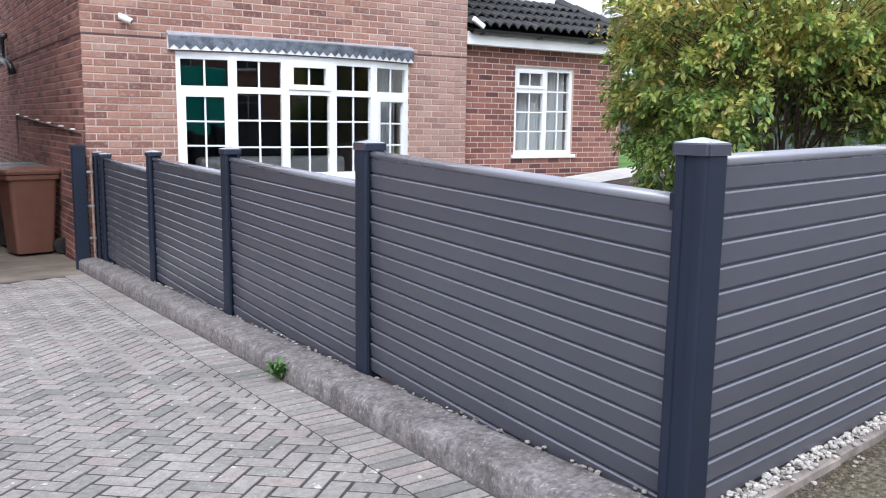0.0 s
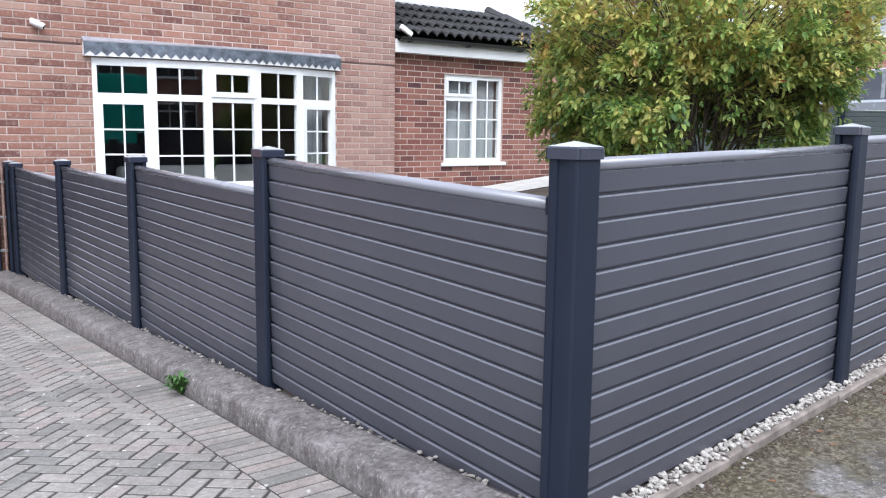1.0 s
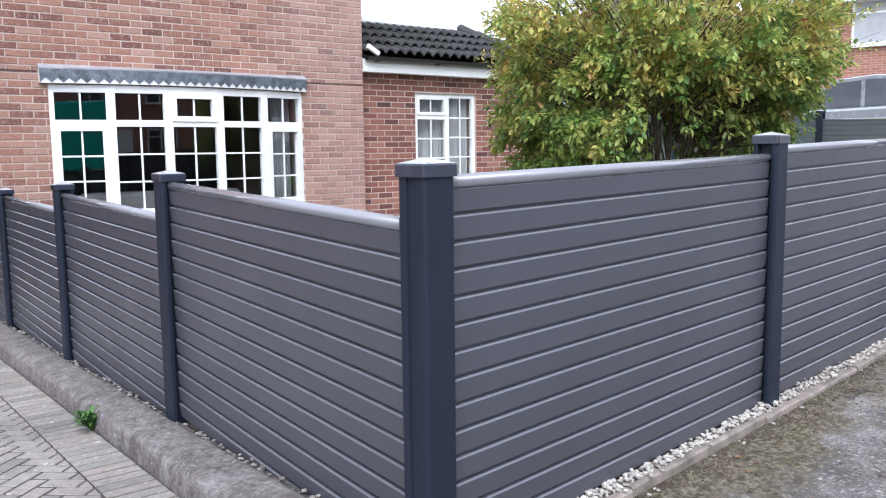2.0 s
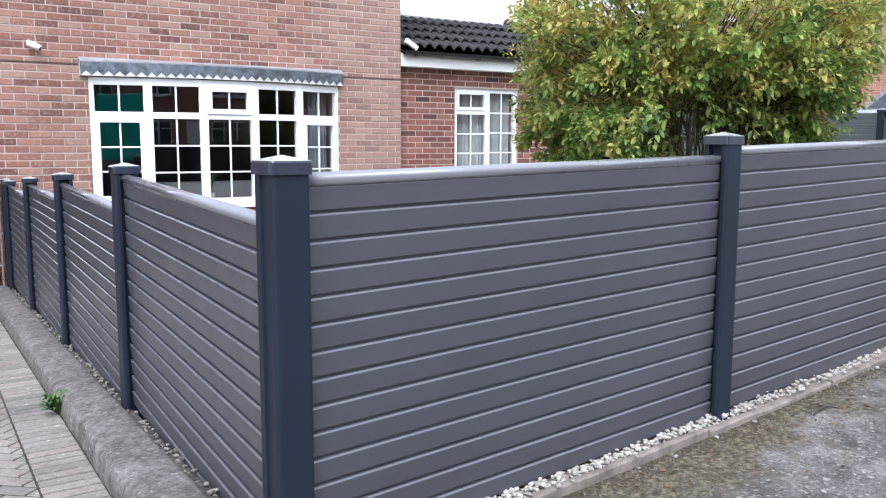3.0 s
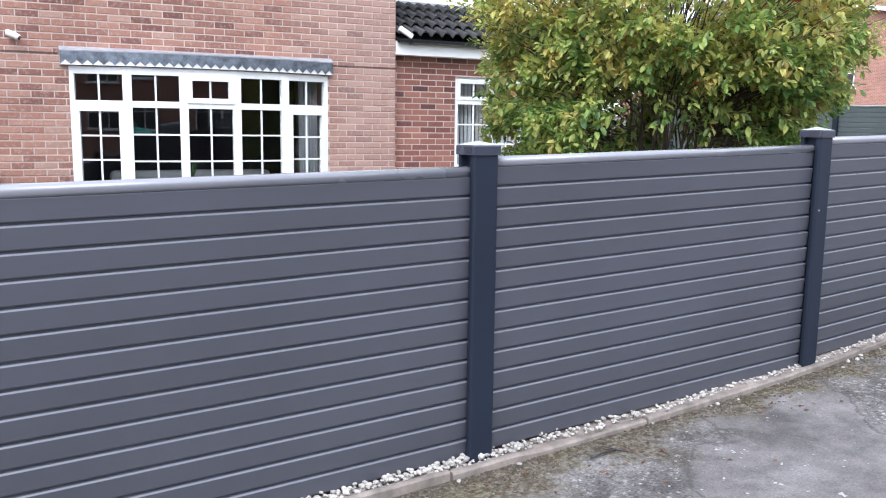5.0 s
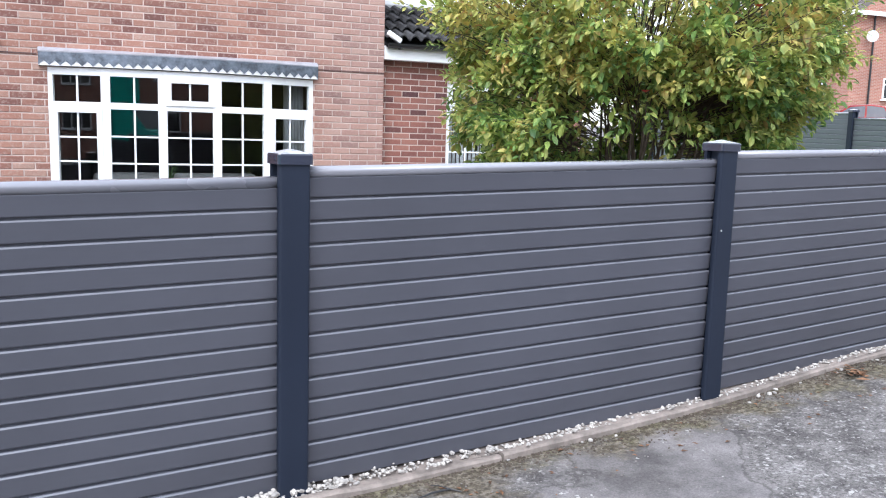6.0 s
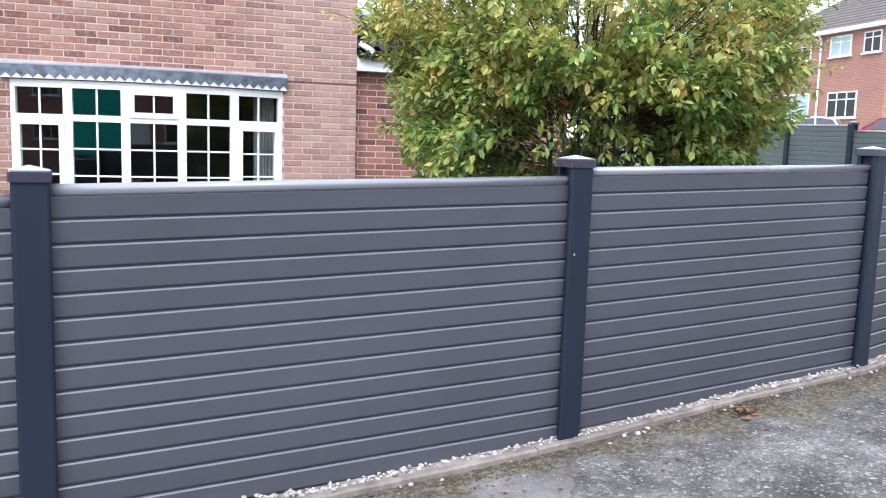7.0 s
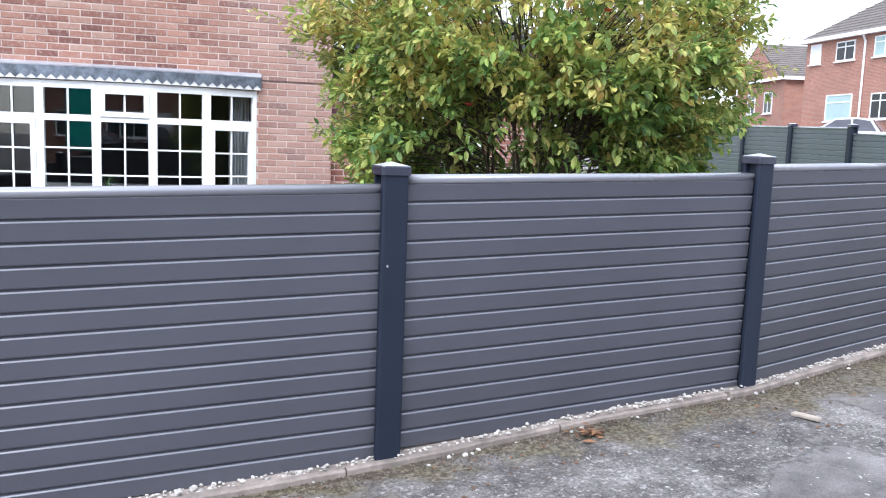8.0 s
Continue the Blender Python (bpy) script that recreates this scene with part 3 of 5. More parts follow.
# a thin dark bed joint that runs round the house above the window head
bm = bmesh.new()
box(bm, 0.0, 0.83, -0.012, 0.0, 1.955, 1.967)
box(bm, 3.86, 4.69, -0.012, 0.0, 1.955, 1.967)
box(bm, -0.012, 0.0, -0.012, 7.9, 1.955, 1.967)
tagged(part("trim", bm, M_LEDGE), "thin dark bed joint running round the brickwork", "trim", kind="structure").matrix_basis = HOUSE

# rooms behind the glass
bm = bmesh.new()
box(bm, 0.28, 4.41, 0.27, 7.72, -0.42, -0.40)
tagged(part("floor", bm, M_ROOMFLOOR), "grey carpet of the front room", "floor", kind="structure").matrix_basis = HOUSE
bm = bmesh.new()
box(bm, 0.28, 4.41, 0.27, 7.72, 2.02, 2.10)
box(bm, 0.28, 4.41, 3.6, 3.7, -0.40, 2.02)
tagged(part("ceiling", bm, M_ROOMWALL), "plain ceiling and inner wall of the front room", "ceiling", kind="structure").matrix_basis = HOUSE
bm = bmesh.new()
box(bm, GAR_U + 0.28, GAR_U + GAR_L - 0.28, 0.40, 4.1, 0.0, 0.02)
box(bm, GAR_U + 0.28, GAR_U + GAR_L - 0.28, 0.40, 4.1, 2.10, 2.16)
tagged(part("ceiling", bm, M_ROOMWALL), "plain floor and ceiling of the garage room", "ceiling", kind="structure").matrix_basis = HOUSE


# ---- bow window ----
def bow_points(grow=0.0):
    """Corners of the five facets, from the wall out and back: (u, v)."""
    half, sag = (BOW[1] - BOW[0]) / 2, 0.24
    R = (half * half + sag * sag) / (2 * sag)
    a = math.asin(half / R)
    cu, cv = (BOW[0] + BOW[1]) / 2, R - sag
    return [(cu + (R + grow) * math.sin(-a + 2 * a * k / 5), cv - (R + grow) * math.cos(-a + 2 * a * k / 5)) for k in range(6)]


win = thing("window_1", HOUSE, "white plastic bow window with Georgian bars and dark glass", "window", kind="structure")
Z_SILL, Z_TR0, Z_TR1, Z_HEAD = 0.47, 1.405, 1.475, 1.80
pts = bow_points()
for k in range(5):
    (u0, v0), (u1, v1) = pts[k], pts[k + 1]
    w = math.hypot(u1 - u0, v1 - v0)
    fm = pose(u0, v0, 0, 0, 0, math.degrees(math.atan2(v1 - v0, u1 - u0)))
    s = 0.047
    bm = bmesh.new()
    box(bm, 0, s, -0.005, 0.06, Z_SILL, Z_HEAD + 0.03, fm)
    box(bm, w - s, w, -0.005, 0.06, Z_SILL, Z_HEAD + 0.03, fm)
    box(bm, s, w - s, -0.002, 0.06, Z_HEAD - 0.045, Z_HEAD + 0.03, fm)
    box(bm, s, w - s, -0.002, 0.06, Z_TR0, Z_TR1, fm)
    box(bm, s, w - s, -0.002, 0.06, Z_SILL, Z_SILL + 0.06, fm)
    frame_ob = part("window_frame", bm, M_UPVC, win)
    ins_lo = 0.045 if k in (0, 4) else 0.0
    ins_up = 0.045 if k == 2 else 0.0
    for zl, zh, ins, rows in ((Z_TR1, Z_HEAD - 0.045, ins_up, 1), (Z_SILL + 0.06, Z_TR0, ins_lo, 3)):
        a, b, lo, hi = s + ins, w - s - ins, zl + ins, zh - ins
        if ins:
            bm = bmesh.new()
            o = 0.012
            box(bm, s - o, a, -0.018, 0.045, zl - o, zh + o, fm)
            box(bm, b, w - s + o, -0.018, 0.045, zl - o, zh + o, fm)
            box(bm, a, b, -0.018, 0.045, hi, zh + o, fm)
            box(bm, a, b, -0.018, 0.045, zl - o, lo, fm)
            part("casement", bm, M_UPVC, win)
        bm = bmesh.new()
        box(bm, a - 0.003, b + 0.003, 0.024, 0.032, lo - 0.003, hi + 0.003, fm)
        pane = part("pane", bm, M_GLASS, frame_ob)
        pane.visible_shadow = False
        bm = bmesh.new()
        mid = (a + b) / 2
        box(bm, mid - 0.010, mid + 0.010, 0.010, 0.022, lo, hi, fm)
        for r in range(1, rows):
            zz = lo + (hi - lo) * r / rows
            box(bm, a, mid - 0.010, 0.011, 0.021, zz - 0.009, zz + 0.009, fm)
            box(bm, mid + 0.010, b, 0.011, 0.021, zz - 0.009, zz + 0.009, fm)
        part("glazing_bar", bm, M_UPVC, frame_ob)
bm = bmesh.new()
out, inn = bow_points(0.05), bow_points(-0.10)
loft(bm, [[(u, v, Z_SILL - 0.05) for u, v in out] + [(u, v, Z_SILL - 0.05) for u, v in inn[::-1]], [(u, v, Z_SILL) for u, v in out] + [(u, v, Z_SILL) for u, v in inn[::-1]]])
part("window_sill", bm, M_UPVC, win)
bm = bmesh.new()
out, inn = bow_points(0.0), bow_points(-0.12)
loft(bm, [[(u, v + 0.01, -0.40) for u, v in out] + [(u, v, -0.40) for u, v in inn[::-1]], [(u, v + 0.01, Z_SILL - 0.05) for u, v in out] + [(u, v, Z_SILL - 0.05) for u, v in inn[::-1]]])
part("apron_wall", bm, M_FARBRICK, win, "brick wall under the bow window")

# lead-covered canopy over the bow window, with a zigzag lower edge over a white board
canopy = thing("canopy", HOUSE, "weathered grey lead canopy with zigzag lower edge over window", "canopy", kind="structure")
lead = [(BOW[0] - 0.085, -0.012)] + [(u, v) for u, v in bow_points(0.05)[1:5]] + [(BOW[1] + 0.05, -0.012)]
lead[0] = (BOW[0] - 0.085, -0.06)
lead[-1] = (BOW[1] + 0.05, -0.06)
ZL0, ZL1, ZL2 = 1.842, 1.985, 2.035
bm = bmesh.new()
rb, rt = [], []
for u, v in lead:
    rb.append((u, v + 0.003, ZL0))
    rt.append((u, v + 0.003, ZL1))
back_b = [(u, 0.02, ZL0) for u, v in lead[::-1]]
back_t = [(u, 0.02, ZL1) for u, v in lead[::-1]]
loft(bm, [rb + back_b, rt + back_t])
part("fascia_board", bm, M_FASCIA, canopy, "white painted board")
bm = bmesh.new()
top_f = [(u, v - 0.006, ZL1) for u, v in lead]
top_b = [(u, 0.0, ZL2 + 0.004 * math.sin(9 * u)) for u, v in lead]
loft(bm, [[(lead[0][0] - 0.006, 0.0, ZL1 - 0.002)] + [(u, v - 0.006, ZL1 - 0.004) for u, v in lead] + [(lead[-1][0] + 0.006, 0.0, ZL1 - 0.002)],
          [(lead[0][0] - 0.006, 0.0, ZL2)] + [(u, v - 0.008, ZL1 + 0.008) for u, v in lead] + [(lead[-1][0] + 0.006, 0.0, ZL2)],
          [(lead[0][0], 0.0, ZL2)] + [(u, -0.002, ZL2 + 0.004) for u, v in lead] + [(lead[-1][0], 0.0, ZL2)]], closed=False)
part("lead_top", bm, M_LEADTOP, canopy, "pale lead top")
bm = bmesh.new()
for (u0, v0), (u1, v1) in zip(lead, lead[1:]):
    n_t = max(2, round(math.hypot(u1 - u0, v1 - v0) / 0.102))
    for i in range(n_t):
        sa, sb = i / n_t, (i + 1) / n_t
        sm = (sa + sb) / 2
        P = lambda s, z, o: (u0 + (u1 - u0) * s, v0 + (v1 - v0) * s - o + 0.001 * math.sin(17 * (u0 + (u1 - u0) * s)), z)
        for o in (0.0045, 0.002):
            q = [bm.verts.new(p) for p in (P(sa, ZL1, o), P(sm, ZL1, o), P(sb, ZL1, o), P(sb, ZL0 + 0.004, o), P(sm, ZL0 + 0.052, o), P(sa, ZL0 + 0.004, o))]
            bm.faces.new((q[0], q[1], q[4], q[5]))
            bm.faces.new((q[1], q[2], q[3], q[4]))
part("lead_apron", bm, M_LEAD, canopy)

# ---- small garage window ----
sw = thing("window_2", GARAGE, "white plastic casement window with Georgian bars", "window", kind="structure")
u0, u1, z0, z1 = SMALL
z0 += 0.03
fv = 0.03
bm = bmesh.new()
um = u0 + (u1 - u0) * 0.53
for a, b in ((u0, u0 + 0.055), (um - 0.035, um + 0.035), (u1 - 0.055, u1)):
    box(bm, a, b, fv, fv + 0.06, z0, z1)
for a, b in ((u0 + 0.055, um - 0.035), (um + 0.035, u1 - 0.055)):
    box(bm, a, b, fv + 0.002, fv + 0.06, z1 - 0.055, z1)
    box(bm, a, b, fv + 0.002, fv + 0.06, z0, z0 + 0.055)
wf = part("window_frame", bm, M_UPVC, sw)
ztr = z0 + (z1 - z0) * 0.735
bm = bmesh.new()
box(bm, u0 + 0.055, um - 0.035, fv, fv + 0.055, ztr - 0.035, ztr + 0.035)
part("transom", bm, M_UPVC, wf)
bm = bmesh.new()
for a, b, c, d in ((u0 + 0.045, u0 + 0.085, ztr + 0.025, z1 - 0.045), (um - 0.065, um - 0.025, ztr + 0.025, z1 - 0.045)):
    box(bm, a, b, fv - 0.015, fv + 0.04, c, d)
for c, d in ((ztr + 0.025, ztr + 0.065), (z1 - 0.085, z1 - 0.045)):
    box(bm, u0 + 0.085, um - 0.065, fv - 0.015, fv + 0.04, c, d)
part("casement", bm, M_UPVC, sw)
for a, b, c, d, rows in ((u0 + 0.085, um - 0.065, ztr + 0.065, z1 - 0.085, 1), (u0 + 0.055, um - 0.035, z0 + 0.055, ztr - 0.035, 3), (um + 0.035, u1 - 0.055, z0 + 0.055, z1 - 0.055, 4)):
    bm = bmesh.new()
    box(bm, a - 0.003, b + 0.003, fv + 0.024, fv + 0.030, c - 0.003, d + 0.003)
    pane = part("pane", bm, M_GLASS, wf)
    pane.visible_shadow = False
    bm = bmesh.new()
    mid = (a + b) / 2
    box(bm, mid - 0.009, mid + 0.009, fv + 0.010, fv + 0.022, c, d)
    for r in range(1, rows):
        zz = c + (d - c) * r / rows
        box(bm, a, mid - 0.009, fv + 0.011, fv + 0.021, zz - 0.009, zz + 0.009)
        box(bm, mid + 0.009, b, fv + 0.011, fv + 0.021, zz - 0.009, zz + 0.009)
    part("glazing_bar", bm, M_UPVC, wf)
bm = bmesh.new()
box(bm, u0 - 0.05, u1 + 0.05, -0.045, 0.09, SMALL[2] - 0.02, z0, None, 0.006)
part("window_sill", bm, M_UPVC, sw)

# vertical blinds and curtains
blind = thing("vertical_blind", GARAGE, "white vertical slat blind behind the garage window", "blind")
bm = bmesh.new()
box(bm, u0 + 0.05, u1 - 0.05, 0.15, 0.19, z1 - 0.06, z1 - 0.02)
part("head_rail", bm, M_BLIND, blind)
bm = bmesh.new()
box(bm, -0.028, 0.028, -0.0012, 0.0012, z0 + 0.03, z1 - 0.06)
slat0 = part("slat", bm, M_BLIND, blind)
slat0.matrix_basis = pose(u0 + 0.07, 0.17, 0, 0, 0, -74)
for i in range(1, 17):
    sl = new("slat", slat0.data)
    sl.parent, sl.matrix_basis = blind, pose(u0 + 0.07 + i * 0.058, 0.17, 0, 0, 0, -74 + 7 * math.sin(i * 2.1))


def curtain(m, width, z0, z1, label):
    e = thing("curtain", m, label, "curtain", "curtains of the front room")
    bm = bmesh.new()
    n = 40
    a = [(width * i / n, 0.035 * math.sin(i * 0.95) + 0.01 * math.sin(i * 2.3)) for i in range(n + 1)]
    ring = [(x, y) for x, y in a] + [(x, y + 0.006) for x, y in a[::-1]]
    loft(bm, [[(x, y, z0) for x, y in ring], [(x, y, z1) for x, y in ring]])
    part("cloth", bm, M_CURTAIN, e, smooth=True)
    bm = bmesh.new()
    tube(bm, [(-0.03, 0.0, z1 + 0.02), (width + 0.05, 0.0, z1 + 0.02)], 0.012)
    part("rail", bm, M_UPVC, e)


curtain(HOUSE @ pose(3.50, 0.20, 0, 0, 0, 14), 0.24, -0.36, 1.78, "gathered grey curtain hanging beside the bow window")
sofa = thing("sofa", HOUSE @ pose(2.3, 0.75, -0.40), "grey upholstered sofa with its back to the window", "sofa")
bm = bmesh.new()
box(bm, -0.95, 0.95, 0.0, 0.85, 0.08, 0.45, None, 0.05)
part("seat", bm, M_SOFA, sofa)
bm = bmesh.new()
box(bm, -0.95, 0.95, -0.14, 0.08, 0.10, 1.08, None, 0.06)
part("backrest", bm, M_SOFA, sofa)
for sx in (-1, 1):
    bm = bmesh.new()
    box(bm, sx * 0.95 - 0.10, sx * 0.95 + 0.10, 0.05, 0.85, 0.05, 0.64, None, 0.05)
    part("armrest", bm, M_SOFA, sofa)
for sx in (-0.85, 0.85):
    for sy in (0.06, 0.75):
        bm = bmesh.new()
        tube(bm, [(sx, sy, 0.0), (sx, sy, 0.09)], 0.025)
        part("leg", bm, M_GUTTER, sofa)

# potted plant on the inner sill
plant = thing("potted_plant", HOUSE @ pose(2.15, -0.08, Z_SILL), "strap-leaved green plant in a white pot on the sill", "plant")
bm = bmesh.new()
tube(bm, [(0, 0, 0), (0, 0, 0.06), (0, 0, 0.11), (0, 0, 0.105)], [0.045, 0.055, 0.062, 0.05], 14)
part("pot", bm, M_POT, plant, "white glazed pot", True)
bm = bmesh.new()
for i in range(18):
    a, r, h = i * 2.4, 0.08 + 0.09 * random.random(), 0.12 + 0.14 * random.random()
    d, sd = Vector((math.cos(a), math.sin(a) * 0.6, 0)), Vector((-math.sin(a), math.cos(a), 0))
    rows = []
    for t in (0, 0.4, 0.75, 1.0):
        c = d * r * t + Vector((0, 0, 0.10 + h * math.sin(t * 2.2)))
        wd = 0.010 * (1 - t * 0.85)
        rows.append([c - sd * wd, c + sd * wd])
    loft(bm, rows, closed=False)
part("leaves", bm, M_WEED, plant)

bm = bmesh.new()
# ---- garage roof ----
roof = thing("roof_garage", HOUSE @ pose(GAR_U, -0.09, 2.33), "low hipped roof of dark weathered concrete tiles", "roof", kind="structure")
PITCH, RUN, EAVE = radians(25), 1.30, 3.20
rz_top = RUN * math.tan(PITCH)
HIP = 0.66
v8 = [bm.verts.new(p) for p in ((0, 0, -0.03), (EAVE, 0, -0.03), (EAVE - HIP, RUN, rz_top - 0.03), (0, RUN, rz_top - 0.03), (EAVE, 4.6, -0.03), (0, 4.6, -0.03))]
for f in ((0, 1, 2, 3), (1, 4, 2), (3, 2, 4, 5), (0, 5, 4, 1)):
    bm.faces.new([v8[i] for i in f])
part("deck", bm, M_GUTTER, roof)
TW, TE = 0.30, 0.335
prof = [(0.0, 0.006), (0.03, 0.046), (0.065, 0.062), (0.10, 0.046), (0.125, 0.012), (0.15, 0.006), (0.18, 0.046), (0.215, 0.062), (0.25, 0.046), (0.275, 0.012), (0.30, 0.004)]
tv = []
for vv, up in ((0.0, 0.052), (TE + 0.04, 0.0)):
    tv += [(x, vv * math.cos(PITCH), vv * math.sin(PITCH) + z + up) for x, z in prof]
tv += [(x, 0.006, z + 0.052 - 0.016) for x, z in prof]
npf = len(prof)
tf = [(i, i + 1, npf + i + 1, npf + i) for i in range(npf - 1)] + [(2 * npf + i, 2 * npf + i + 1, i + 1, i) for i in range(npf - 1)]
tile_me = mesh_of("tile", tv, tf, M_TILE)
rows_n = 4
for r in range(rows_n):
    s = r * TE - 0.03
    vv, zz = s * math.cos(PITCH), s * math.sin(PITCH)
    lim = EAVE - HIP * vv / RUN
    c = 0
    while c * TW < lim - 0.2:
        t_ob = new("tile", tile_me)
        t_ob.parent, t_ob.matrix_basis = roof, pose(c * TW + random.uniform(-0.003, 0.003), vv, zz + random.uniform(0, 0.004), 0, 0, random.uniform(-0.5, 0.5))
        c += 1
for r in range(5):
    t0, t1 = r / 5 - 0.02, (r + 1) / 5
    bm = bmesh.new()
    a = Vector((EAVE - HIP * t0, RUN * t0, rz_top * t0 + 0.035))
    b = Vector((EAVE - HIP * t1, RUN * t1, rz_top * t1 + 0.035))
    tube(bm, [a, b], [0.085, 0.105], 10)
    part("hip_tile", bm, M_TILE, roof)
for r in range(7):
    bm = bmesh.new()
    tube(bm, [((EAVE - HIP) * r / 7, RUN + 0.02, rz_top + 0.045), ((EAVE - HIP) * (r + 1) / 7 + 0.015, RUN + 0.02, rz_top + 0.045)], [0.085, 0.078], 10)
    part("ridge_tile", bm, M_FASCIA, roof, "pale weathered ridge tile")
bm = bmesh.new()
box(bm, 0.0, EAVE - 0.04, 0.055, 0.085, -0.20, -0.035)
box(bm, EAVE - 0.07, EAVE - 0.04, 0.085, 4.5, -0.20, -0.035)
part("fascia_board", bm, M_FASCIA, roof, "white fascia board")
bm = bmesh.new()
box(bm, 0.0, EAVE - 0.07, 0.085, 0.215, -0.20, -0.17)
part("soffit", bm, M_FASCIA, roof)
bm = bmesh.new()
gut = [(0.055 * math.cos(radians(a)), 0.05 * math.sin(radians(a))) for a in range(180, 361, 20)]
gut2 = [(0.049 * math.cos(radians(a)), 0.044 * math.sin(radians(a)) + 0.001) for a in range(360, 179, -20)]
loft(bm, [[(x, -0.002 + p, q - 0.015) for p, q in gut + gut2] for x in (0.01, EAVE)])
part("gutter", bm, M_GUTTER, roof, "black plastic gutter")
for x in (0.18, 1.15, 2.1, 3.0):
    bm = bmesh.new()
    box(bm, x - 0.012, x + 0.012, -0.06, 0.055, -0.075, -0.055, None, 0.004)
    part("gutter_bracket", bm, M_GUTTER, roof)
bm = bmesh.new()
box(bm, 0.0, 0.20, -0.065, -0.015, -0.035, 0.030, pose(0.0, 0, 0.115, 0, 30, 0), 0.012)
part("mortar_fillet", bm, M_FASCIA, roof, "white flashing at the wall")

# main roof, above the view
bm = bmesh.new()
v8 = [bm.verts.new(p) for p in ((-0.3, -0.35, 5.1), (5.0, -0.35, 5.1), (5.0, 8.3, 5.1), (-0.3, 8.3, 5.1), (-0.3, 4.0, 7.3), (5.0, 4.0, 7.3))]
for f in ((0, 1, 5, 4), (2, 3, 4, 5), (0, 4, 3), (1, 2, 5), (3, 2, 1, 0)):
    bm.faces.new([v8[i] for i in f])
tagged(part("roof_main", bm, M_FARROOF), "brown-grey tiled roof of the main house", "roof", kind="structure").matrix_basis = HOUSE

# ---- things on the house ----
cctv = thing("security_camera", HOUSE @ pose(0.435, 0, 2.12), "small white security camera on the brick wall", "camera")
bm = bmesh.new()
tube(bm, [(0, 0.0, 0.02), (0, -0.03, 0.02), (0, -0.05, 0.01)], 0.018, 10)
part("bracket", bm, M_FASCIA, cctv)
bm = bmesh.new()
tube(bm, [(-0.075, -0.05, 0.022), (-0.07, -0.052, 0.022), (0.035, -0.085, -0.028), (0.04, -0.087, -0.031)], [0.028, 0.033, 0.033, 0.030], 14)
part("housing", bm, M_FASCIA, cctv, smooth=True)
bm = bmesh.new()
tube(bm, [(0.038, -0.086, -0.030), (0.046, -0.0885, -0.0335)], 0.024, 14)
part("lens", bm, M_LENS, cctv)

pipe = thing("waste_pipe", HOUSE, "black plastic waste pipe bend on the side wall", "pipe")
bm = bmesh.new()
tube(bm, [(0.0, 5.62, 2.34), (-0.05, 5.62, 2.34), (-0.09, 5.63, 2.28), (-0.09, 5.68, 2.08), (-0.09, 5.60, 1.98), (-0.09, 5.25, 1.93), (-0.09, 4.95, 1.90), (-0.07, 4.86, 1.84), (-0.05, 4.84, 1.74)], 0.05, 10)
part("pipe", bm, M_GUTTER, pipe, smooth=True)

cond = thing("conduit", HOUSE, "thin dark conduit with white clips along the side wall", "conduit")
bm = bmesh.new()
tube(bm, [(-0.018, 0.03, -0.35), (-0.018, 0.03, 0.945), (-0.018, 0.05, 0.957), (-0.018, 4.96, 1.135), (-0.018, 4.98, 1.12), (-0.018, 4.98, 0.55)], 0.013, 8)
part("pipe", bm, M_LEDGE, cond)
for v in (0.55, 1.25, 2.05, 2.95, 3.95, 4.75):
    bm = bmesh.new()
    zc = 0.957 + 0.0363 * v
    box(bm, -0.045, 0.0, v - 0.05, v + 0.05, zc + 0.012, zc + 0.030, None, 0.004)
    part("clip", bm, M_FASCIA, cond)

# ---- fence ----
def post_meshes(half, deep):
    """A post and its cap; half and deep: the slot down the middle of its two flanks."""
    W = 0.10
    ring = []
    for x, y in rounded(W, W, 0.011, 3):
        ring.append((x, y))
    def notch(pts, sx):
        out = []
        for i, p in enumerate(pts):
            out.append(p)
            q = pts[(i + 1) % len(pts)]
            if abs(p[0] - sx * W / 2) < 1e-6 and abs(q[0] - sx * W / 2) < 1e-6:
                d = 1 if q[1] > p[1] else -1
                out += [(sx * W / 2, -(half + 0.002) * d), (sx * (W / 2 - deep), -half * d), (sx * (W / 2 - deep), half * d), (sx * W / 2, (half + 0.002) * d)]
        return out
    ring = notch(notch(ring, 1), -1)
    bm = bmesh.new()
    loft(bm, [[(x, y, -1.45) for x, y in ring], [(x, y, -0.03) for x, y in ring]])
    a = part("post", bm, M_POST)
    bm = bmesh.new()
    C = 0.112
    rr = rounded(C, C, 0.008, 2)
    loft(bm, [[(x, y, -0.046) for x, y in rr], [(x, y, -0.018) for x, y in rr], [(x * 0.96, y * 0.96, -0.0135) for x, y in rr], [(x * 0.05, y * 0.05, 0.0) for x, y in rr]])
    b = part("cap", bm, M_CAP)
    b.data.materials.append(M_CAPTOP)
    # the cap's upward faces take the paler material
    for p_ in b.data.polygons:
        if p_.normal.z > 0.6:
            p_.material_index = 1
    ma, mb = a.data, b.data
    bpy.data.objects.remove(a)
    bpy.data.objects.remove(b)
    return ma, mb


CORNER_ME, CAP_ME = post_meshes(0.0165, 0.006)
POST_ME = post_meshes(0.026, 0.024)[0]


def fence_run(label):
    return thing("fence", pose(0, 0, 0), label, "fence", "garden fences")


def fence_post(fence, m, shape=None):
    p = new("post", shape or POST_ME)
    p.parent, p.matrix_basis = fence, m
    c = new("cap", CAP_ME)
    c.parent = p
    return p


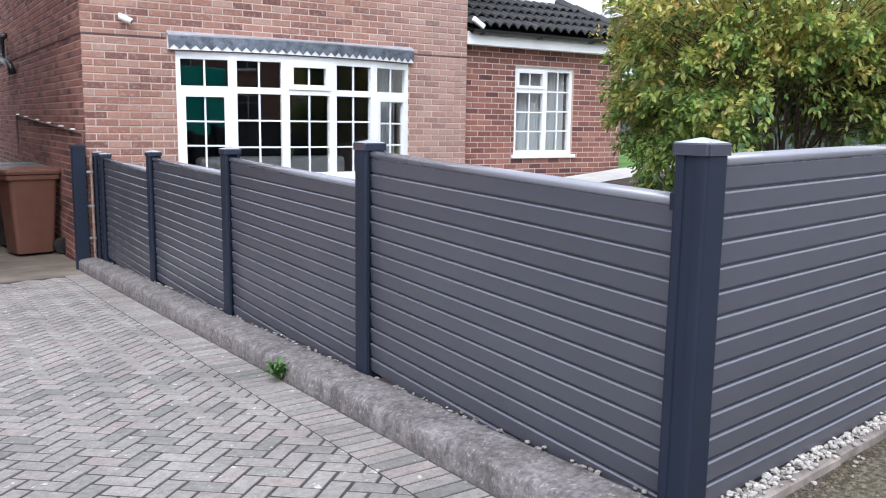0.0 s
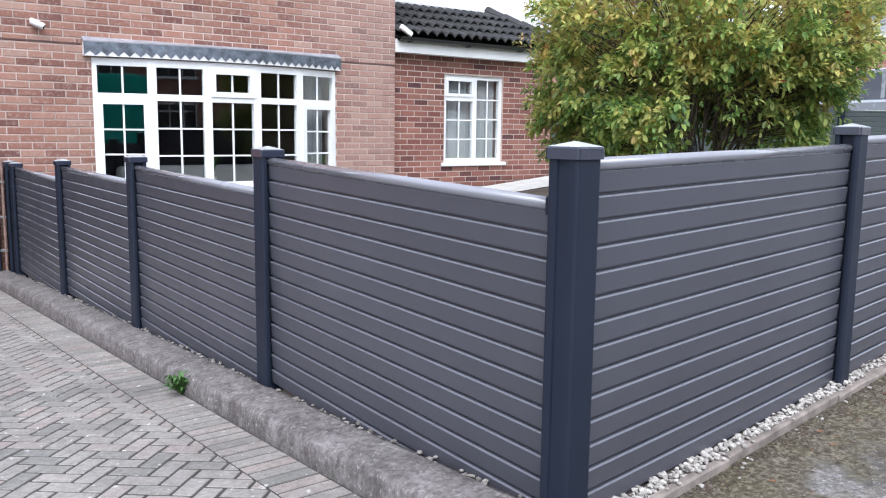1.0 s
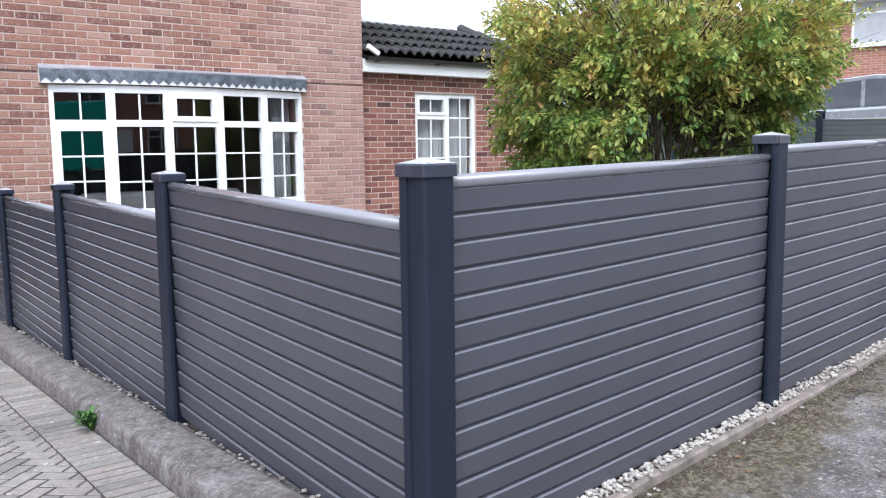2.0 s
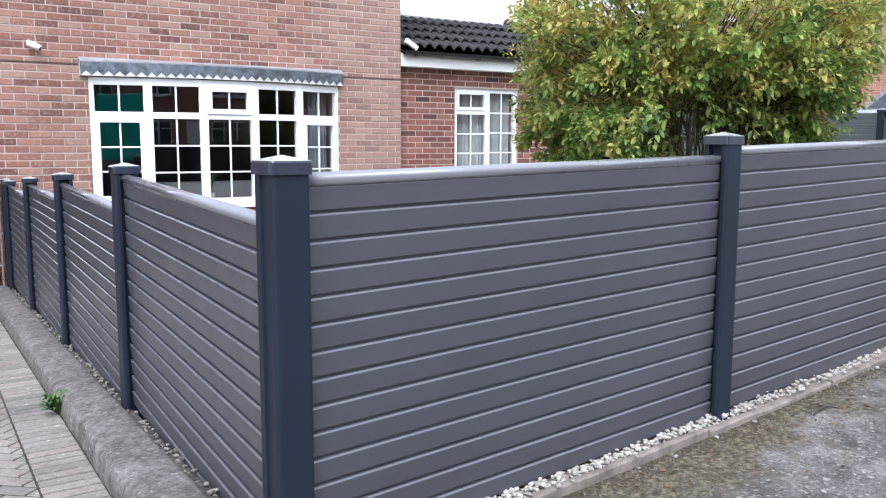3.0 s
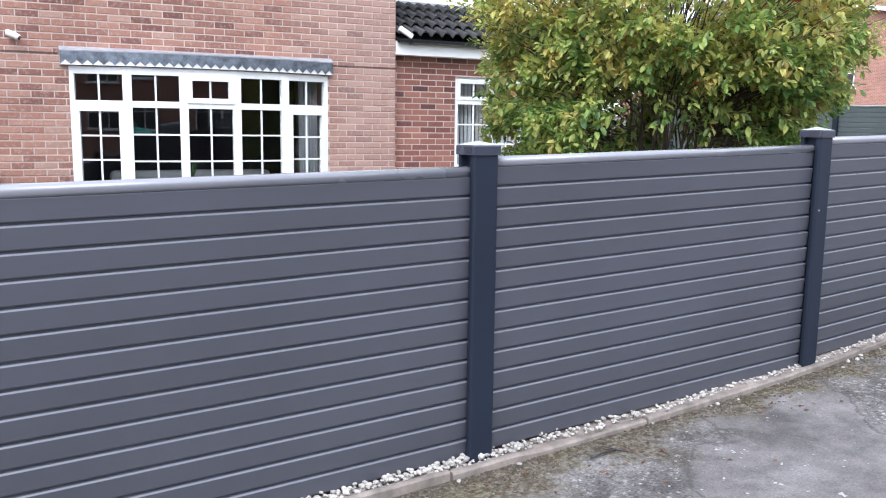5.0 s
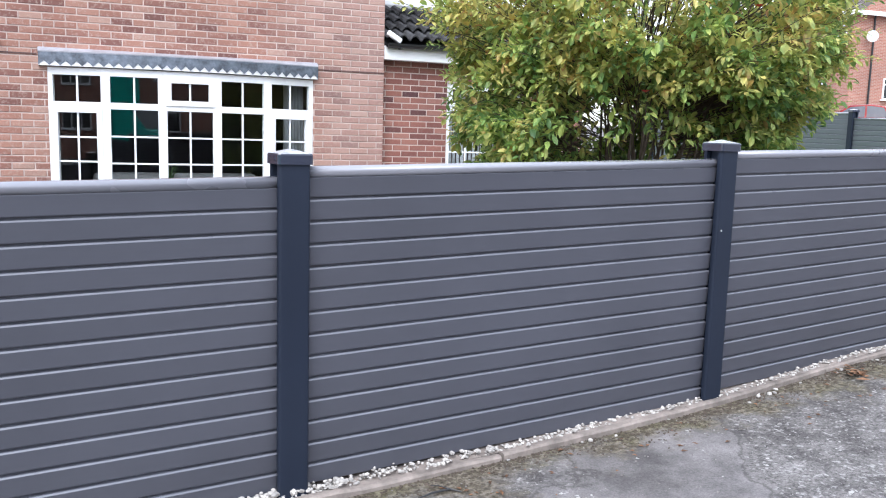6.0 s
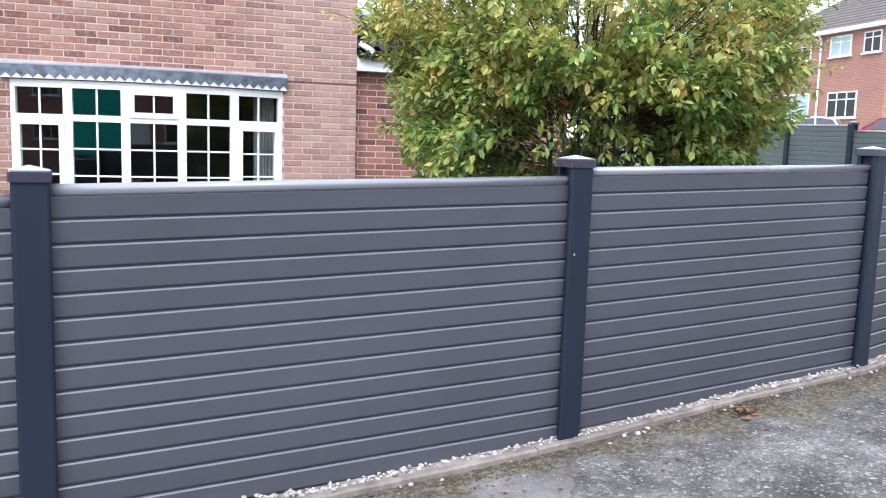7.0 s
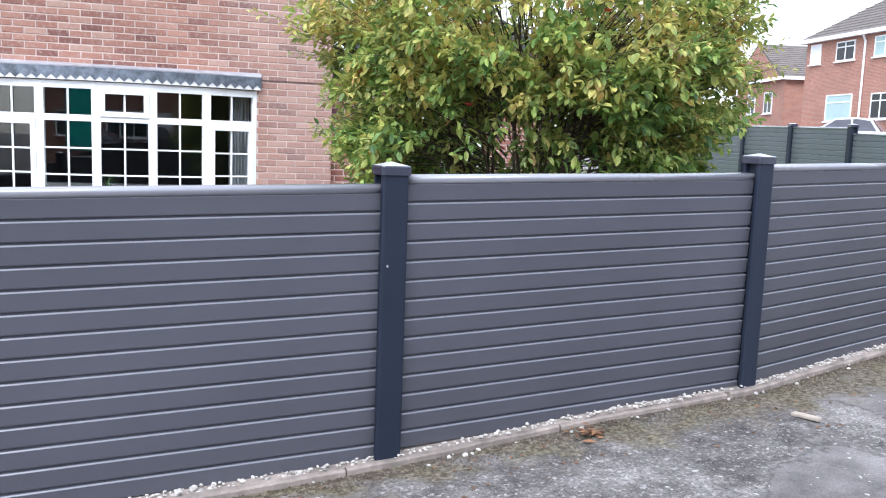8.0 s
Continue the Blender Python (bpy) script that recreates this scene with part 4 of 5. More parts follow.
def board_mesh(length, slope, pitch, material):
    """One board: flat face, a chamfer along its upper edge, and a recess under the board above."""
    prof = [(0.012, 0.0), (-0.0080, 0.0), (-0.0098, 0.0010), (-0.0106, 0.0030), (-0.0160, pitch - 0.0145), (-0.0163, pitch - 0.0135), (-0.0160, pitch - 0.0122), (-0.0126, pitch - 0.0084), (-0.0116, pitch - 0.0078), (-0.0005, pitch - 0.0070), (-0.0005, pitch + 0.0040), (0.010, pitch + 0.0040)]
    bm = bmesh.new()
    loft(bm, [[(u, v, z + slope * u) for v, z in prof] for u in (0.0, length)])
    me = bpy.data.meshes.new("board")
    bmesh.ops.recalc_face_normals(bm, faces=bm.faces)
    bm.to_mesh(me)
    bm.free()
    me.materials.append(material)
    me.materials.append(M_LIT_BEAD)
    # the chamfer takes a paler colour: the sky's highlight is painted along it
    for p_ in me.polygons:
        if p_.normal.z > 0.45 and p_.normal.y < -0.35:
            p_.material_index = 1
    return me


def fence_panel(fence, m, length, z_start, z_end, count, pitch, board_mat=None):
    """m: x runs along the panel, -y is its face; the top of the rail goes from z_start to z_end."""
    slope = (z_end - z_start) / length
    bm = bmesh.new()
    rail = [(0.024 * math.cos(radians(a)), 0.016 * math.sin(radians(a)) - 0.016) for a in range(0, 181, 12)]
    ring = rail + [(-0.0230, -0.0205), (-0.0205, -0.0265), (-0.0150, -0.0335), (0.016, -0.0335), (0.022, -0.024)]
    loft(bm, [[(u, v - 0.002, z + slope * u) for v, z in ring] for u in (0.0, length)])
    r = part("top_rail", bm, M_LIT_RAIL, fence, "rounded top rail, paled for sky sheen", True)
    r.matrix_basis = m @ pose(0, 0, z_start)
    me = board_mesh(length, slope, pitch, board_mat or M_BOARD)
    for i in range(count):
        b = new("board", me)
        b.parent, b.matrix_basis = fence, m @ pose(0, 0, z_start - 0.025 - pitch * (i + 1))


R_X = [0.0, 1.832, 3.67, 5.46, 7.20, 8.92]
R_TOP = [1.10, 1.173, 1.24, 1.318, 1.385, 1.46]
R_PAN = [(1.056, 1.090, 0.0698), (1.1205, 1.163, 0.0714), (1.1955, 1.2315, 0.0711), (1.271, 1.304, 0.0711), (1.345, 1.38, 0.0711)]
lane_fence = fence_run("anthracite board fence with navy-grey capped posts beside the lane")
for i, (x, z) in enumerate(zip(R_X, R_TOP)):
    fence_post(lane_fence, pose(x, fence_y(x), z, 0, 0, math.degrees(math.atan2(fence_y(x + 0.4) - fence_y(x - 0.4), 0.8))), None if i else CORNER_ME)
for i, (za, zb, pitch_b) in enumerate(R_PAN):
    xa, xb = R_X[i], R_X[i + 1]
    turn = math.atan2(fence_y(xb) - fence_y(xa), xb - xa)
    d = math.hypot(xb - xa, fence_y(xb) - fence_y(xa)) - 0.070
    fence_panel(lane_fence, pose(xa + 0.035 * math.cos(turn), fence_y(xa) + 0.035 * math.sin(turn), 0, 0, 0, math.degrees(turn)), d, za, zb, 14, pitch_b)
L_U = [1.823, 3.647, 5.473, 7.30, 7.60]
L_TOP = [1.049, 0.960, 0.874, 0.786, 0.79]
L_PAN = [(0.948, 1.002), (0.862, 0.896), (0.803, 0.818), (0.722, 0.738)]
LROT = math.degrees(LDIR)
drive_fence = fence_run("anthracite board fence with navy-grey capped posts stepping down the driveway")
for u, z in zip(L_U, L_TOP):
    fence_post(drive_fence, pose(u * LX, u * LY, z, 0, 0, LROT))
prev = 0.0
for (za, zb), u in zip(L_PAN, L_U):
    d = u - prev - 0.070
    # the face looks to the drive: run the panel from its far end
    far = u - 0.035
    fence_panel(drive_fence, pose(far * LX, far * LY, 0, 0, 0, LROT + 180), d, zb, za, 14, 0.0692)
    prev = u
fence_panel(drive_fence, pose(7.55 * LX, 7.55 * LY, 0, 0, 0, LROT + 180), 0.20, 0.726, 0.726, 14, 0.0692)
bm = bmesh.new()
tube(bm, [(0.062 * LX - 0.026 * LY, 0.062 * LY + 0.026 * LX, 0.905), (0.062 * LX - 0.026 * LY, 0.062 * LY + 0.026 * LX, 0.950), (0.062 * LX - 0.026 * LY, 0.062 * LY + 0.026 * LX, 0.956)], [0.011, 0.011, 0.006], 10)
part("rail_clip", bm, M_POST, drive_fence, "small dark end clip of the rail")
# a screw head that shows on one post
bm = bmesh.new()
tube(bm, [(3.645, -0.050, 0.872), (3.645, -0.0535, 0.872)], 0.005, 10)
tagged(part("screw", bm, M_STEEL), "bright screw head in a fence post", "screw")

# ---- kerb wall of the drive ----
bm = bmesh.new()
rings = []
prof = [(-0.252, -0.12), (-0.249, 0.03), (-0.246, 0.070), (-0.239, 0.087), (-0.224, 0.097), (-0.190, 0.103), (-0.13, 0.109), (-0.075, 0.110), (-0.060, 0.103), (-0.052, 0.086), (-0.018, 0.084), (-0.018, -0.12)]
n = 840
for i in range(n + 1):
    u = -0.18 + 7.75 * i / n
    ring = []
    for k, (o, h) in enumerate(prof):
        wob = 0.006 * noise.noise((u * 1.3, k * 0.15, 0.0)) + 0.005 * noise.noise((u * 7, k * 0.3, 3.0)) + 0.005 * noise.noise((u * 17, k * 0.8, 5.0))
        uu = u + (0.004 * math.sin(k))
        # faint joints between the short kerb blocks, mostly smeared over with mortar
        ph = (u + 0.006 * math.sin(9 * u)) % 0.118
        groove = 0.0055 * max(0.0, 1.0 - abs(ph - 0.059) / 0.010) * max(0.0, 0.45 + noise.noise((u * 0.9, 2.0, k * 0.05))) if k < 7 else 0.0
        oo = o + wob * (1 if k < 6 else 0.4) + groove
        ring.append((uu * LX + oo * LY, uu * LY - oo * LX, drive_z(uu * LY) + h + (wob * 0.7 - groove * 0.8 if 2 < k < 8 else 0)))
    rings.append(ring)
loft(bm, rings)
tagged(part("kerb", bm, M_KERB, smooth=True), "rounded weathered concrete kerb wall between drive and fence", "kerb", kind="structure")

# ---- edging of the lane ----
edging = thing("edging", pose(0, 0, 0), "narrow concrete edging strip along the lane", "edging", kind="structure")
x = -0.12
k = 0
while x < 9.2:
    ln = 0.905
    bm = bmesh.new()
    ya, yb = -0.086 + 0.006 * math.sin(k * 1.7), -0.053
    rows = []
    m_ = 10
    for i in range(m_ + 1):
        xx = x + 0.004 + (ln - 0.008) * i / m_
        zt = road_z(xx) + (0.032 if xx < 2 else 0.024) + 0.003 * noise.noise((xx * 6, 0, 0)) + 0.004 * math.sin(k * 2.3)
        w1, w2 = 0.004 * noise.noise((xx * 9, 1, 0)) + fence_y(xx), 0.004 * noise.noise((xx * 9, 4, 0)) + fence_y(xx)
        rows.append([(xx, ya + w1, road_z(xx) - 0.1), (xx, ya + w1, zt - 0.007), (xx, ya + 0.007 + w1, zt), (xx, yb - 0.005 + w2, zt), (xx, yb + w2, zt - 0.006), (xx, yb + w2, road_z(xx) - 0.1)])
    loft(bm, rows)
    part("edging_stone", bm, M_EDGING, edging)
    x += ln
    k += 1


# ---- pebbles and grit ----
def pebbles(name, label, places, material, category):
    base = bmesh.new()
    bmesh.ops.create_icosphere(base, subdivisions=1, radius=1.0)
    bv = np.array([v.co[:] for v in base.verts])
    bf = np.array([[v.index for v in f.verts] for f in base.faces])
    base.free()
    vs, fs = [], []
    rs = np.random.RandomState(5)
    for i, (x, y, z, r) in enumerate(places):
        sc = r * np.array([rs.uniform(0.8, 1.5), rs.uniform(0.7, 1.1), rs.uniform(0.45, 0.85)])
        a = rs.uniform(0, 6.28)
        jit = bv * (1 + rs.uniform(-0.18, 0.18, (len(bv), 1)))
        p = jit * sc
        p = np.c_[p[:, 0] * math.cos(a) - p[:, 1] * math.sin(a), p[:, 0] * math.sin(a) + p[:, 1] * math.cos(a), p[:, 2]]
        vs.append(p + np.array([x, bend(x, y) if y < 0 else y, z]))
        fs.append(bf + i * len(bv))
    ob = new(name, mesh_of(name, np.concatenate(vs).tolist(), np.concatenate(fs).tolist(), material, False))
    return tagged(ob, label, category, kind="stuff")


sheet("gravel_bed", M_EDGING, "gritty bed of the pebble strip under the fence", "gravel", ((0.0, -0.06), (9.0, -0.06), (9.0, 0.03), (0.0, 0.03)), lambda x, y: road_z(x) + 0.022, 0.15)
rs = np.random.RandomState(11)
pl = []
for i in range(3600):
    x = rs.uniform(0.02, 8.5)
    dens = 1.0 if x < 2.0 else (0.6 if x < 3.0 else 0.34)
    if rs.rand() > dens:
        continue
    y = rs.uniform(-0.056, -0.012)
    z = road_z(x) + (0.030 if x < 2.2 else 0.023) + rs.uniform(-0.012, 0.016) * (1.2 if x < 2.6 else 0.45)
    pl.append((x, y, z, rs.uniform(0.0055, 0.0125) * (1.0 if x < 2.0 else 0.78)))
for i in range(90):
    x = rs.uniform(0.1, 6.5)
    y = -0.06 - abs(rs.normal(0, 0.035))
    onk = y > -0.094
    pl.append((x, y, road_z(x) + (0.040 if onk else 0.006), rs.uniform(0.005, 0.012)))
pebbles("gravel", "strip of white pebbles between fence and edging", pl, M_PEBBLE, "gravel")
pl = []
for i in range(340):
    u = rs.uniform(0.05, 7.3)
    o = rs.uniform(-0.052, -0.018)
    p = (u * LX + o * LY, u * LY - o * LX)
    pl.append((*p, drive_z(p[1]) + 0.088 + rs.uniform(-0.008, 0.012), rs.uniform(0.006, 0.013)))
pebbles("gravel", "grey grit in the gap between kerb wall and fence", pl, M_GRIT, "gravel")
pl = []
for i in range(1900):
    x = rs.uniform(-0.5, 8.5)
    y = -0.11 - abs(rs.normal(0, 0.28)) if rs.rand() < 0.75 else rs.uniform(-1.9, -0.1)
    pl.append((x, y, road_z(x) + 0.001, rs.uniform(0.0012, 0.0042)))
pebbles("grit", "loose grit scattered over the asphalt", pl, M_GRIT, "grit")
pl = []
for i in range(3800):
    x = rs.uniform(-0.1, 8.6)
    y = -0.088 - abs(rs.normal(0, 0.055)) * (1.0 + 0.8 * noise.noise((x * 1.7, 4.0, 0.0)))
    pl.append((x, y, road_z(x) + 0.002, rs.uniform(0.0018, 0.0055)))
pebbles("debris", "dark crumbs of soil and bark along the edging", pl, M_BARK, "debris")


# ---- leaf litter and small things on the lane ----
def litter(places, name, label, category, material, size):
    vs, fs = [], []
    rr = random.Random(9)
    for x, y, z in places:
        a, s = rr.uniform(0, 6.28), size * rr.uniform(0.6, 1.3)
        c, sn = math.cos(a), math.sin(a)
        k = len(vs)
        for px, py, pz in ((-s, 0, 0.1 * s), (0, s * 0.45, 0.35 * s), (s, 0, 0.15 * s), (0, -s * 0.45, 0.3 * s), (0, 0, 0.05 * s)):
            vs.append((x + px * c - py * sn, y + px * sn + py * c, z + pz * rr.uniform(0.5, 1.3)))
        fs += [(k, k + 4, k + 1), (k + 1, k + 4, k + 2), (k + 2, k + 4, k + 3), (k + 3, k + 4, k)]
    return tagged(new(name, mesh_of(name, vs, fs, material)), label, category, kind="stuff")


pts_l = []
rr = random.Random(4)
for i in range(260):
    x = rr.uniform(-0.2, 8.3)
    pts_l.append((x, -0.12 - abs(rr.gauss(0, 0.16)), road_z(x) + 0.003))
litter(pts_l, "leaf_litter", "brown leaf scraps lying along the edging", "leaves", M_LITTER, 0.012)
pts_l = [(4.47 + rr.gauss(0, 0.035), -0.15 + rr.gauss(0, 0.025), road_z(4.47) + 0.004 + rr.uniform(0, 0.03)) for i in range(26)]
litter(pts_l, "leaf_clump", "clump of dry reddish-brown leaves by the edging", "leaves", M_LITTER, 0.026)
bm = bmesh.new()
box(bm, -0.062, 0.062, -0.017, 0.017, 0.0, 0.014, pose(5.42, -0.33, road_z(5.42) + 0.004, 3, -4, -78), 0.003)
tagged(part("timber_offcut", bm, M_TIMBER), "pale weathered offcut of timber lying on the asphalt", "timber")
tw = thing("twig", pose(2.28, -0.21, road_z(2.28) + 0.004), "dark bent twig lying on the asphalt", "twig")
bm = bmesh.new()
tube(bm, [(-0.11, -0.02, 0.004), (-0.04, -0.005, 0.008), (0.03, 0.0, 0.006), (0.055, -0.03, 0.004)], [0.002, 0.004, 0.004, 0.002], 6)
part("stem", bm, M_GUTTER, tw)
bm = bmesh.new()
tube(bm, [(0.03, 0.0, 0.006), (0.0, 0.03, 0.012), (-0.02, 0.045, 0.010)], [0.003, 0.002, 0.0015], 6)
part("side_shoot", bm, M_GUTTER, tw)


# ---- weeds at the foot of the kerb wall ----
def weed(x, y, size, count, label, seed, z=None):
    e = thing("weed", pose(x, y, drive_z(y) if z is None else z), label, "weed")
    rr = random.Random(seed)
    bm = bmesh.new()
    for i in range(count):
        a, ln, h = rr.uniform(0, 6.28), size * rr.uniform(0.5, 1.1), size * rr.uniform(0.5, 1.2)
        d, sd = Vector((math.cos(a), math.sin(a), 0)), Vector((-math.sin(a), math.cos(a), 0))
        rows = []
        for t, wd in ((0, 0.25), (0.35, 1.0), (0.7, 0.8), (1.0, 0.05)):
            c = d * ln * t + Vector((0, 0, h * math.sin(t * rr.uniform(1.7, 2.4))))
            q = size * 0.11 * wd
            rows.append([c - sd * q, c + Vector((0, 0, -q * 0.4)), c + sd * q])
        loft(bm, rows, closed=False)
    part("leaves", bm, M_WEED, e)


weed(0.006, 2.26, 0.092, 80, "leafy green weed growing at the foot of the kerb", 3)
weed(-0.135, 0.86, 0.03, 16, "small yellowish weed in the joint beside the kerb", 4)

# ---- bins ----
def wheelie_bin(m, body_mat, lid_mat, label, seed):
    e = thing("wheelie_bin", m, label, "bin", "wheelie bins")
    bm = bmesh.new()
    def ring(w, d, z, r=0.05, dy=0.0):
        return [(x, y + dy, z) for x, y in rounded(w, d, r, 4)]
    loft(bm, [ring(0.40, 0.42, 0.03), ring(0.41, 0.43, 0.10), ring(0.47, 0.53, 0.84), ring(0.475, 0.54, 0.88), ring(0.515, 0.60, 0.885), ring(0.515, 0.60, 0.935)])
    part("body", bm, body_mat, e, smooth=False)
    bm = bmesh.new()
    loft(bm, [ring(0.53, 0.62, 0.945), ring(0.535, 0.625, 0.975), ring(0.51, 0.60, 1.0), ring(0.38, 0.46, 1.025), ring(0.08, 0.10, 1.035, 0.02)])
    part("lid", bm, lid_mat, e, smooth=False)
    bm = bmesh.new()
    tube(bm, [(-0.2, 0.28, 0.95), (-0.2, 0.325, 0.96), (0.2, 0.325, 0.96), (0.2, 0.28, 0.95)], 0.016, 8)
    part("handle", bm, body_mat, e)
    for sx in (-1, 1):
        bm = bmesh.new()
        tube(bm, [(sx * 0.235, 0.27, 0.10), (sx * 0.245, 0.27, 0.10), (sx * 0.285, 0.27, 0.10), (sx * 0.295, 0.27, 0.10)], [0.085, 0.10, 0.10, 0.085], 18)
        w = part("wheel", bm, M_RUBBER, e)
        bm = bmesh.new()
        tube(bm, [(sx * 0.292, 0.27, 0.10), (sx * 0.300, 0.27, 0.10)], 0.05, 14)
        part("hub", bm, M_GUTTER, w)
    return e


BIN_Z = drive_z(9.2) + 0.0
wheelie_bin(pose(0.66, 9.38, drive_z(9.3), 0, 0, -86), M_BIN, M_BIN, "brown wheelie bin with lid shut against the side wall", 1)
wheelie_bin(pose(0.72, 10.12, drive_z(9.3), 0, 0, -88), M_BINDARK, M_BINLID, "black wheelie bin with greyish green lid", 2)

# ---- gate post and hinges ----
gp = thing("gate_post", pose(0.70, 7.56, -0.45, 0, 0, LROT - 90), "navy-grey gate post with white hinge brackets beside the house", "gate post")
bm = bmesh.new()
rr_ = rounded(0.125, 0.10, 0.010, 3)
loft(bm, [[(x, y, -0.1) for x, y in rr_], [(x, y, 1.295) for x, y in rr_]])
part("post", bm, M_POST, gp)
bm = bmesh.new()
rr_ = rounded(0.137, 0.112, 0.008, 2)
loft(bm, [[(x, y, 1.275) for x, y in rr_], [(x, y, 1.30) for x, y in rr_], [(x * 0.1, y * 0.1, 1.31) for x, y in rr_]])
part("cap", bm, M_CAP, gp)
for zz in (1.03, 0.69, 0.36):
    bm = bmesh.new()
    box(bm, 0.06, 0.135, -0.03, -0.015, zz - 0.012, zz + 0.012, None, 0.004)
    part("hinge", bm, M_STEEL, gp, "bright metal hinge bracket")
bm = bmesh.new()
tube(bm, [(0.115, -0.02, 0.05), (0.115, -0.02, 1.24)], 0.013, 8)
part("rod", bm, M_RUST, gp, "rusty brown drop rod")
gate = thing("gate", pose(0.93, 7.50, -0.40, 0, 0, LROT), "narrow navy-grey gate leaf standing beside the house", "gate")
bm = bmesh.new()
box(bm, -0.02, 0.16, -0.02, 0.02, 0.02, 1.18, None, 0.006)
part("leaf", bm, M_POST, gate)

# ---- side passage end ----
bm = bmesh.new()
box(bm, -2.8, 0.9, 12.6, 12.75, -0.5, 1.3)
tagged(part("wall_passage", bm, M_BINDARK), "dark boarded gate closing the side passage", "gate", kind="structure").matrix_basis = pose(0, 0, 0)

# low planting by the path
for gx, gy, gs in ((6.62, 4.95, 0.13), (6.85, 4.85, 0.15), (7.1, 4.85, 0.14)):
    weed(gx, gy, gs, 60, "low green border plant beside the path", int(gx * 10), garden_z(gx, gy))


# ---- shrub ----
def shrub(cx, cy, seed):
    rs = np.random.RandomState(seed)
    gz = garden_z(cx, cy)
    e = thing("shrub", pose(cx, cy, gz), "large rounded shrub with green and yellowing autumn leaves", "shrub")
    for i in range(34):
        bm = bmesh.new()
        a = rs.uniform(0, 6.28)
        r0, r1 = rs.uniform(0.05, 0.55), rs.uniform(0.45, 1.3)
        h = rs.uniform(1.5, 2.6)
        p, rad = [], []
        for t in np.linspace(0, 1, 7):
            r = r0 + (r1 - r0) * t ** 1.4
            p.append((math.cos(a + 0.3 * t) * r + rs.normal(0, 0.02), math.sin(a + 0.3 * t) * r + rs.normal(0, 0.02), -0.05 + h * t))
            rad.append(0.013 * (1 - t) + 0.004)
        tube(bm, p, rad, 6)
        part("stem", bm, M_BARK, e)
    # leafy shoots over the crown's outer shell
    def reach(d):
        """Reach of the crown in a direction, uneven."""
        return 1.0 + 0.18 * noise.noise((d[0] * 2.1 + seed, d[1] * 2.1, d[2] * 2.1)) + 0.13 * noise.noise((d[0] * 5 + 7, d[1] * 5, d[2] * 5))

    CZ = 1.72
    V, F = [], []
    tw_bm = bmesh.new()

    def shoot(P0, dr, ln, nl, size, lift):
        """A twig from P0 along dr with nl leaves spiralling up it, closer towards the tip."""
        droop = -0.08 * rs.rand()
        s1 = np.cross(dr, [0.13, 0.2, 0.97])
        s1 /= np.linalg.norm(s1) + 1e-6
        s2 = np.cross(dr, s1)
        for k in range(nl):
            t = 1.0 - (1.0 - (k + 0.5) / nl) ** 1.35
            c = P0 + dr * ln * t + np.array([0, 0, droop * t * t])
            a = k * 2.4 + rs.uniform(-0.4, 0.4)
            o = s1 * math.cos(a) + s2 * math.sin(a)
            ld = o * 0.85 + dr * (0.25 + 0.75 * t) + np.array([0, 0, lift + rs.normal(0, 0.22)])
            ld /= np.linalg.norm(ld)
            L = size * rs.uniform(0.048, 0.094) * (0.8 + 0.4 * math.sin(3.1 * t))
            w = L * rs.uniform(0.20, 0.27)
            sd = np.cross(ld, [rs.normal(0, 0.3), rs.normal(0, 0.3), 1.0])
            sd /= np.linalg.norm(sd) + 1e-6
            nn = np.cross(sd, ld)
            b = c + ld * 0.010
            curl = rs.uniform(0.05, 0.30)
            i0 = len(V)
            V.extend([tuple(b), tuple(b + ld * L * 0.32 + sd * w * 0.94 + nn * w * 0.35), tuple(b + ld * L * 0.42 - nn * w * 0.1), tuple(b + ld * L * 0.32 - sd * w * 0.94 + nn * w * 0.35), tuple(b + ld * L - nn * L * curl), tuple(b + ld * L * 0.70 + sd * w * 0.92 + nn * (w * 0.2 - L * curl * 0.4)), tuple(b + ld * L * 0.70 - sd * w * 0.92 + nn * (w * 0.2 - L * curl * 0.4))])
            F.extend([(i0, i0 + 2, i0 + 1), (i0, i0 + 3, i0 + 2), (i0 + 1, i0 + 2, i0 + 4, i0 + 5), (i0 + 2, i0 + 3, i0 + 6, i0 + 4)])

    def twig(P0, dr, ln, r):
        root = P0 * np.array([0.55, 0.55, 0.75]) + np.array([0, 0, 0.15])
        tube(tw_bm, [tuple(root), tuple((root + P0) / 2 + rs.normal(0, 0.03, 3)), tuple(P0), tuple(P0 + dr * ln)], [r * 1.7, r * 1.4, r, r * 0.5], 4)

    count = 0
    tries = 0
    while count < 4300 and tries < 60000:
        tries += 1
        d = rs.normal(0, 1, 3)
        d /= np.linalg.norm(d)
        inner = rs.rand() < 0.24
        depth = rs.uniform(0.40, 0.80) if inner else 1.03 - abs(rs.normal(0, 0.13))
        lefty = max(0.0, d[1] * 0.75 - d[0] * 0.65)
        # the crown is thin and open towards the house
        if d[2] > 0.25 and rs.rand() < 0.62 * lefty:
            continue
        skirt = d[1] * 0.80 - d[0] * 0.60 > 0.2
        top = 1.80 if d[2] > 0 else (1.50 if skirt else 1.05)
        side = 1.65 + 0.38 * max(-0.2, d[2])
        if d[2] < 0:
            hor = math.hypot(d[0], d[1])
            side *= (1.0 - 0.30 * d[2] * d[2]) / max(hor, 0.35)
        tip = np.array([d[0] * side, d[1] * side, d[2] * top]) * reach(d) * depth * (1.0 - 0.17 * lefty * max(0.0, d[2]))
        # bare stems show under the skirt of the crown
        flat = math.hypot(tip[0], tip[1]) + 1e-6
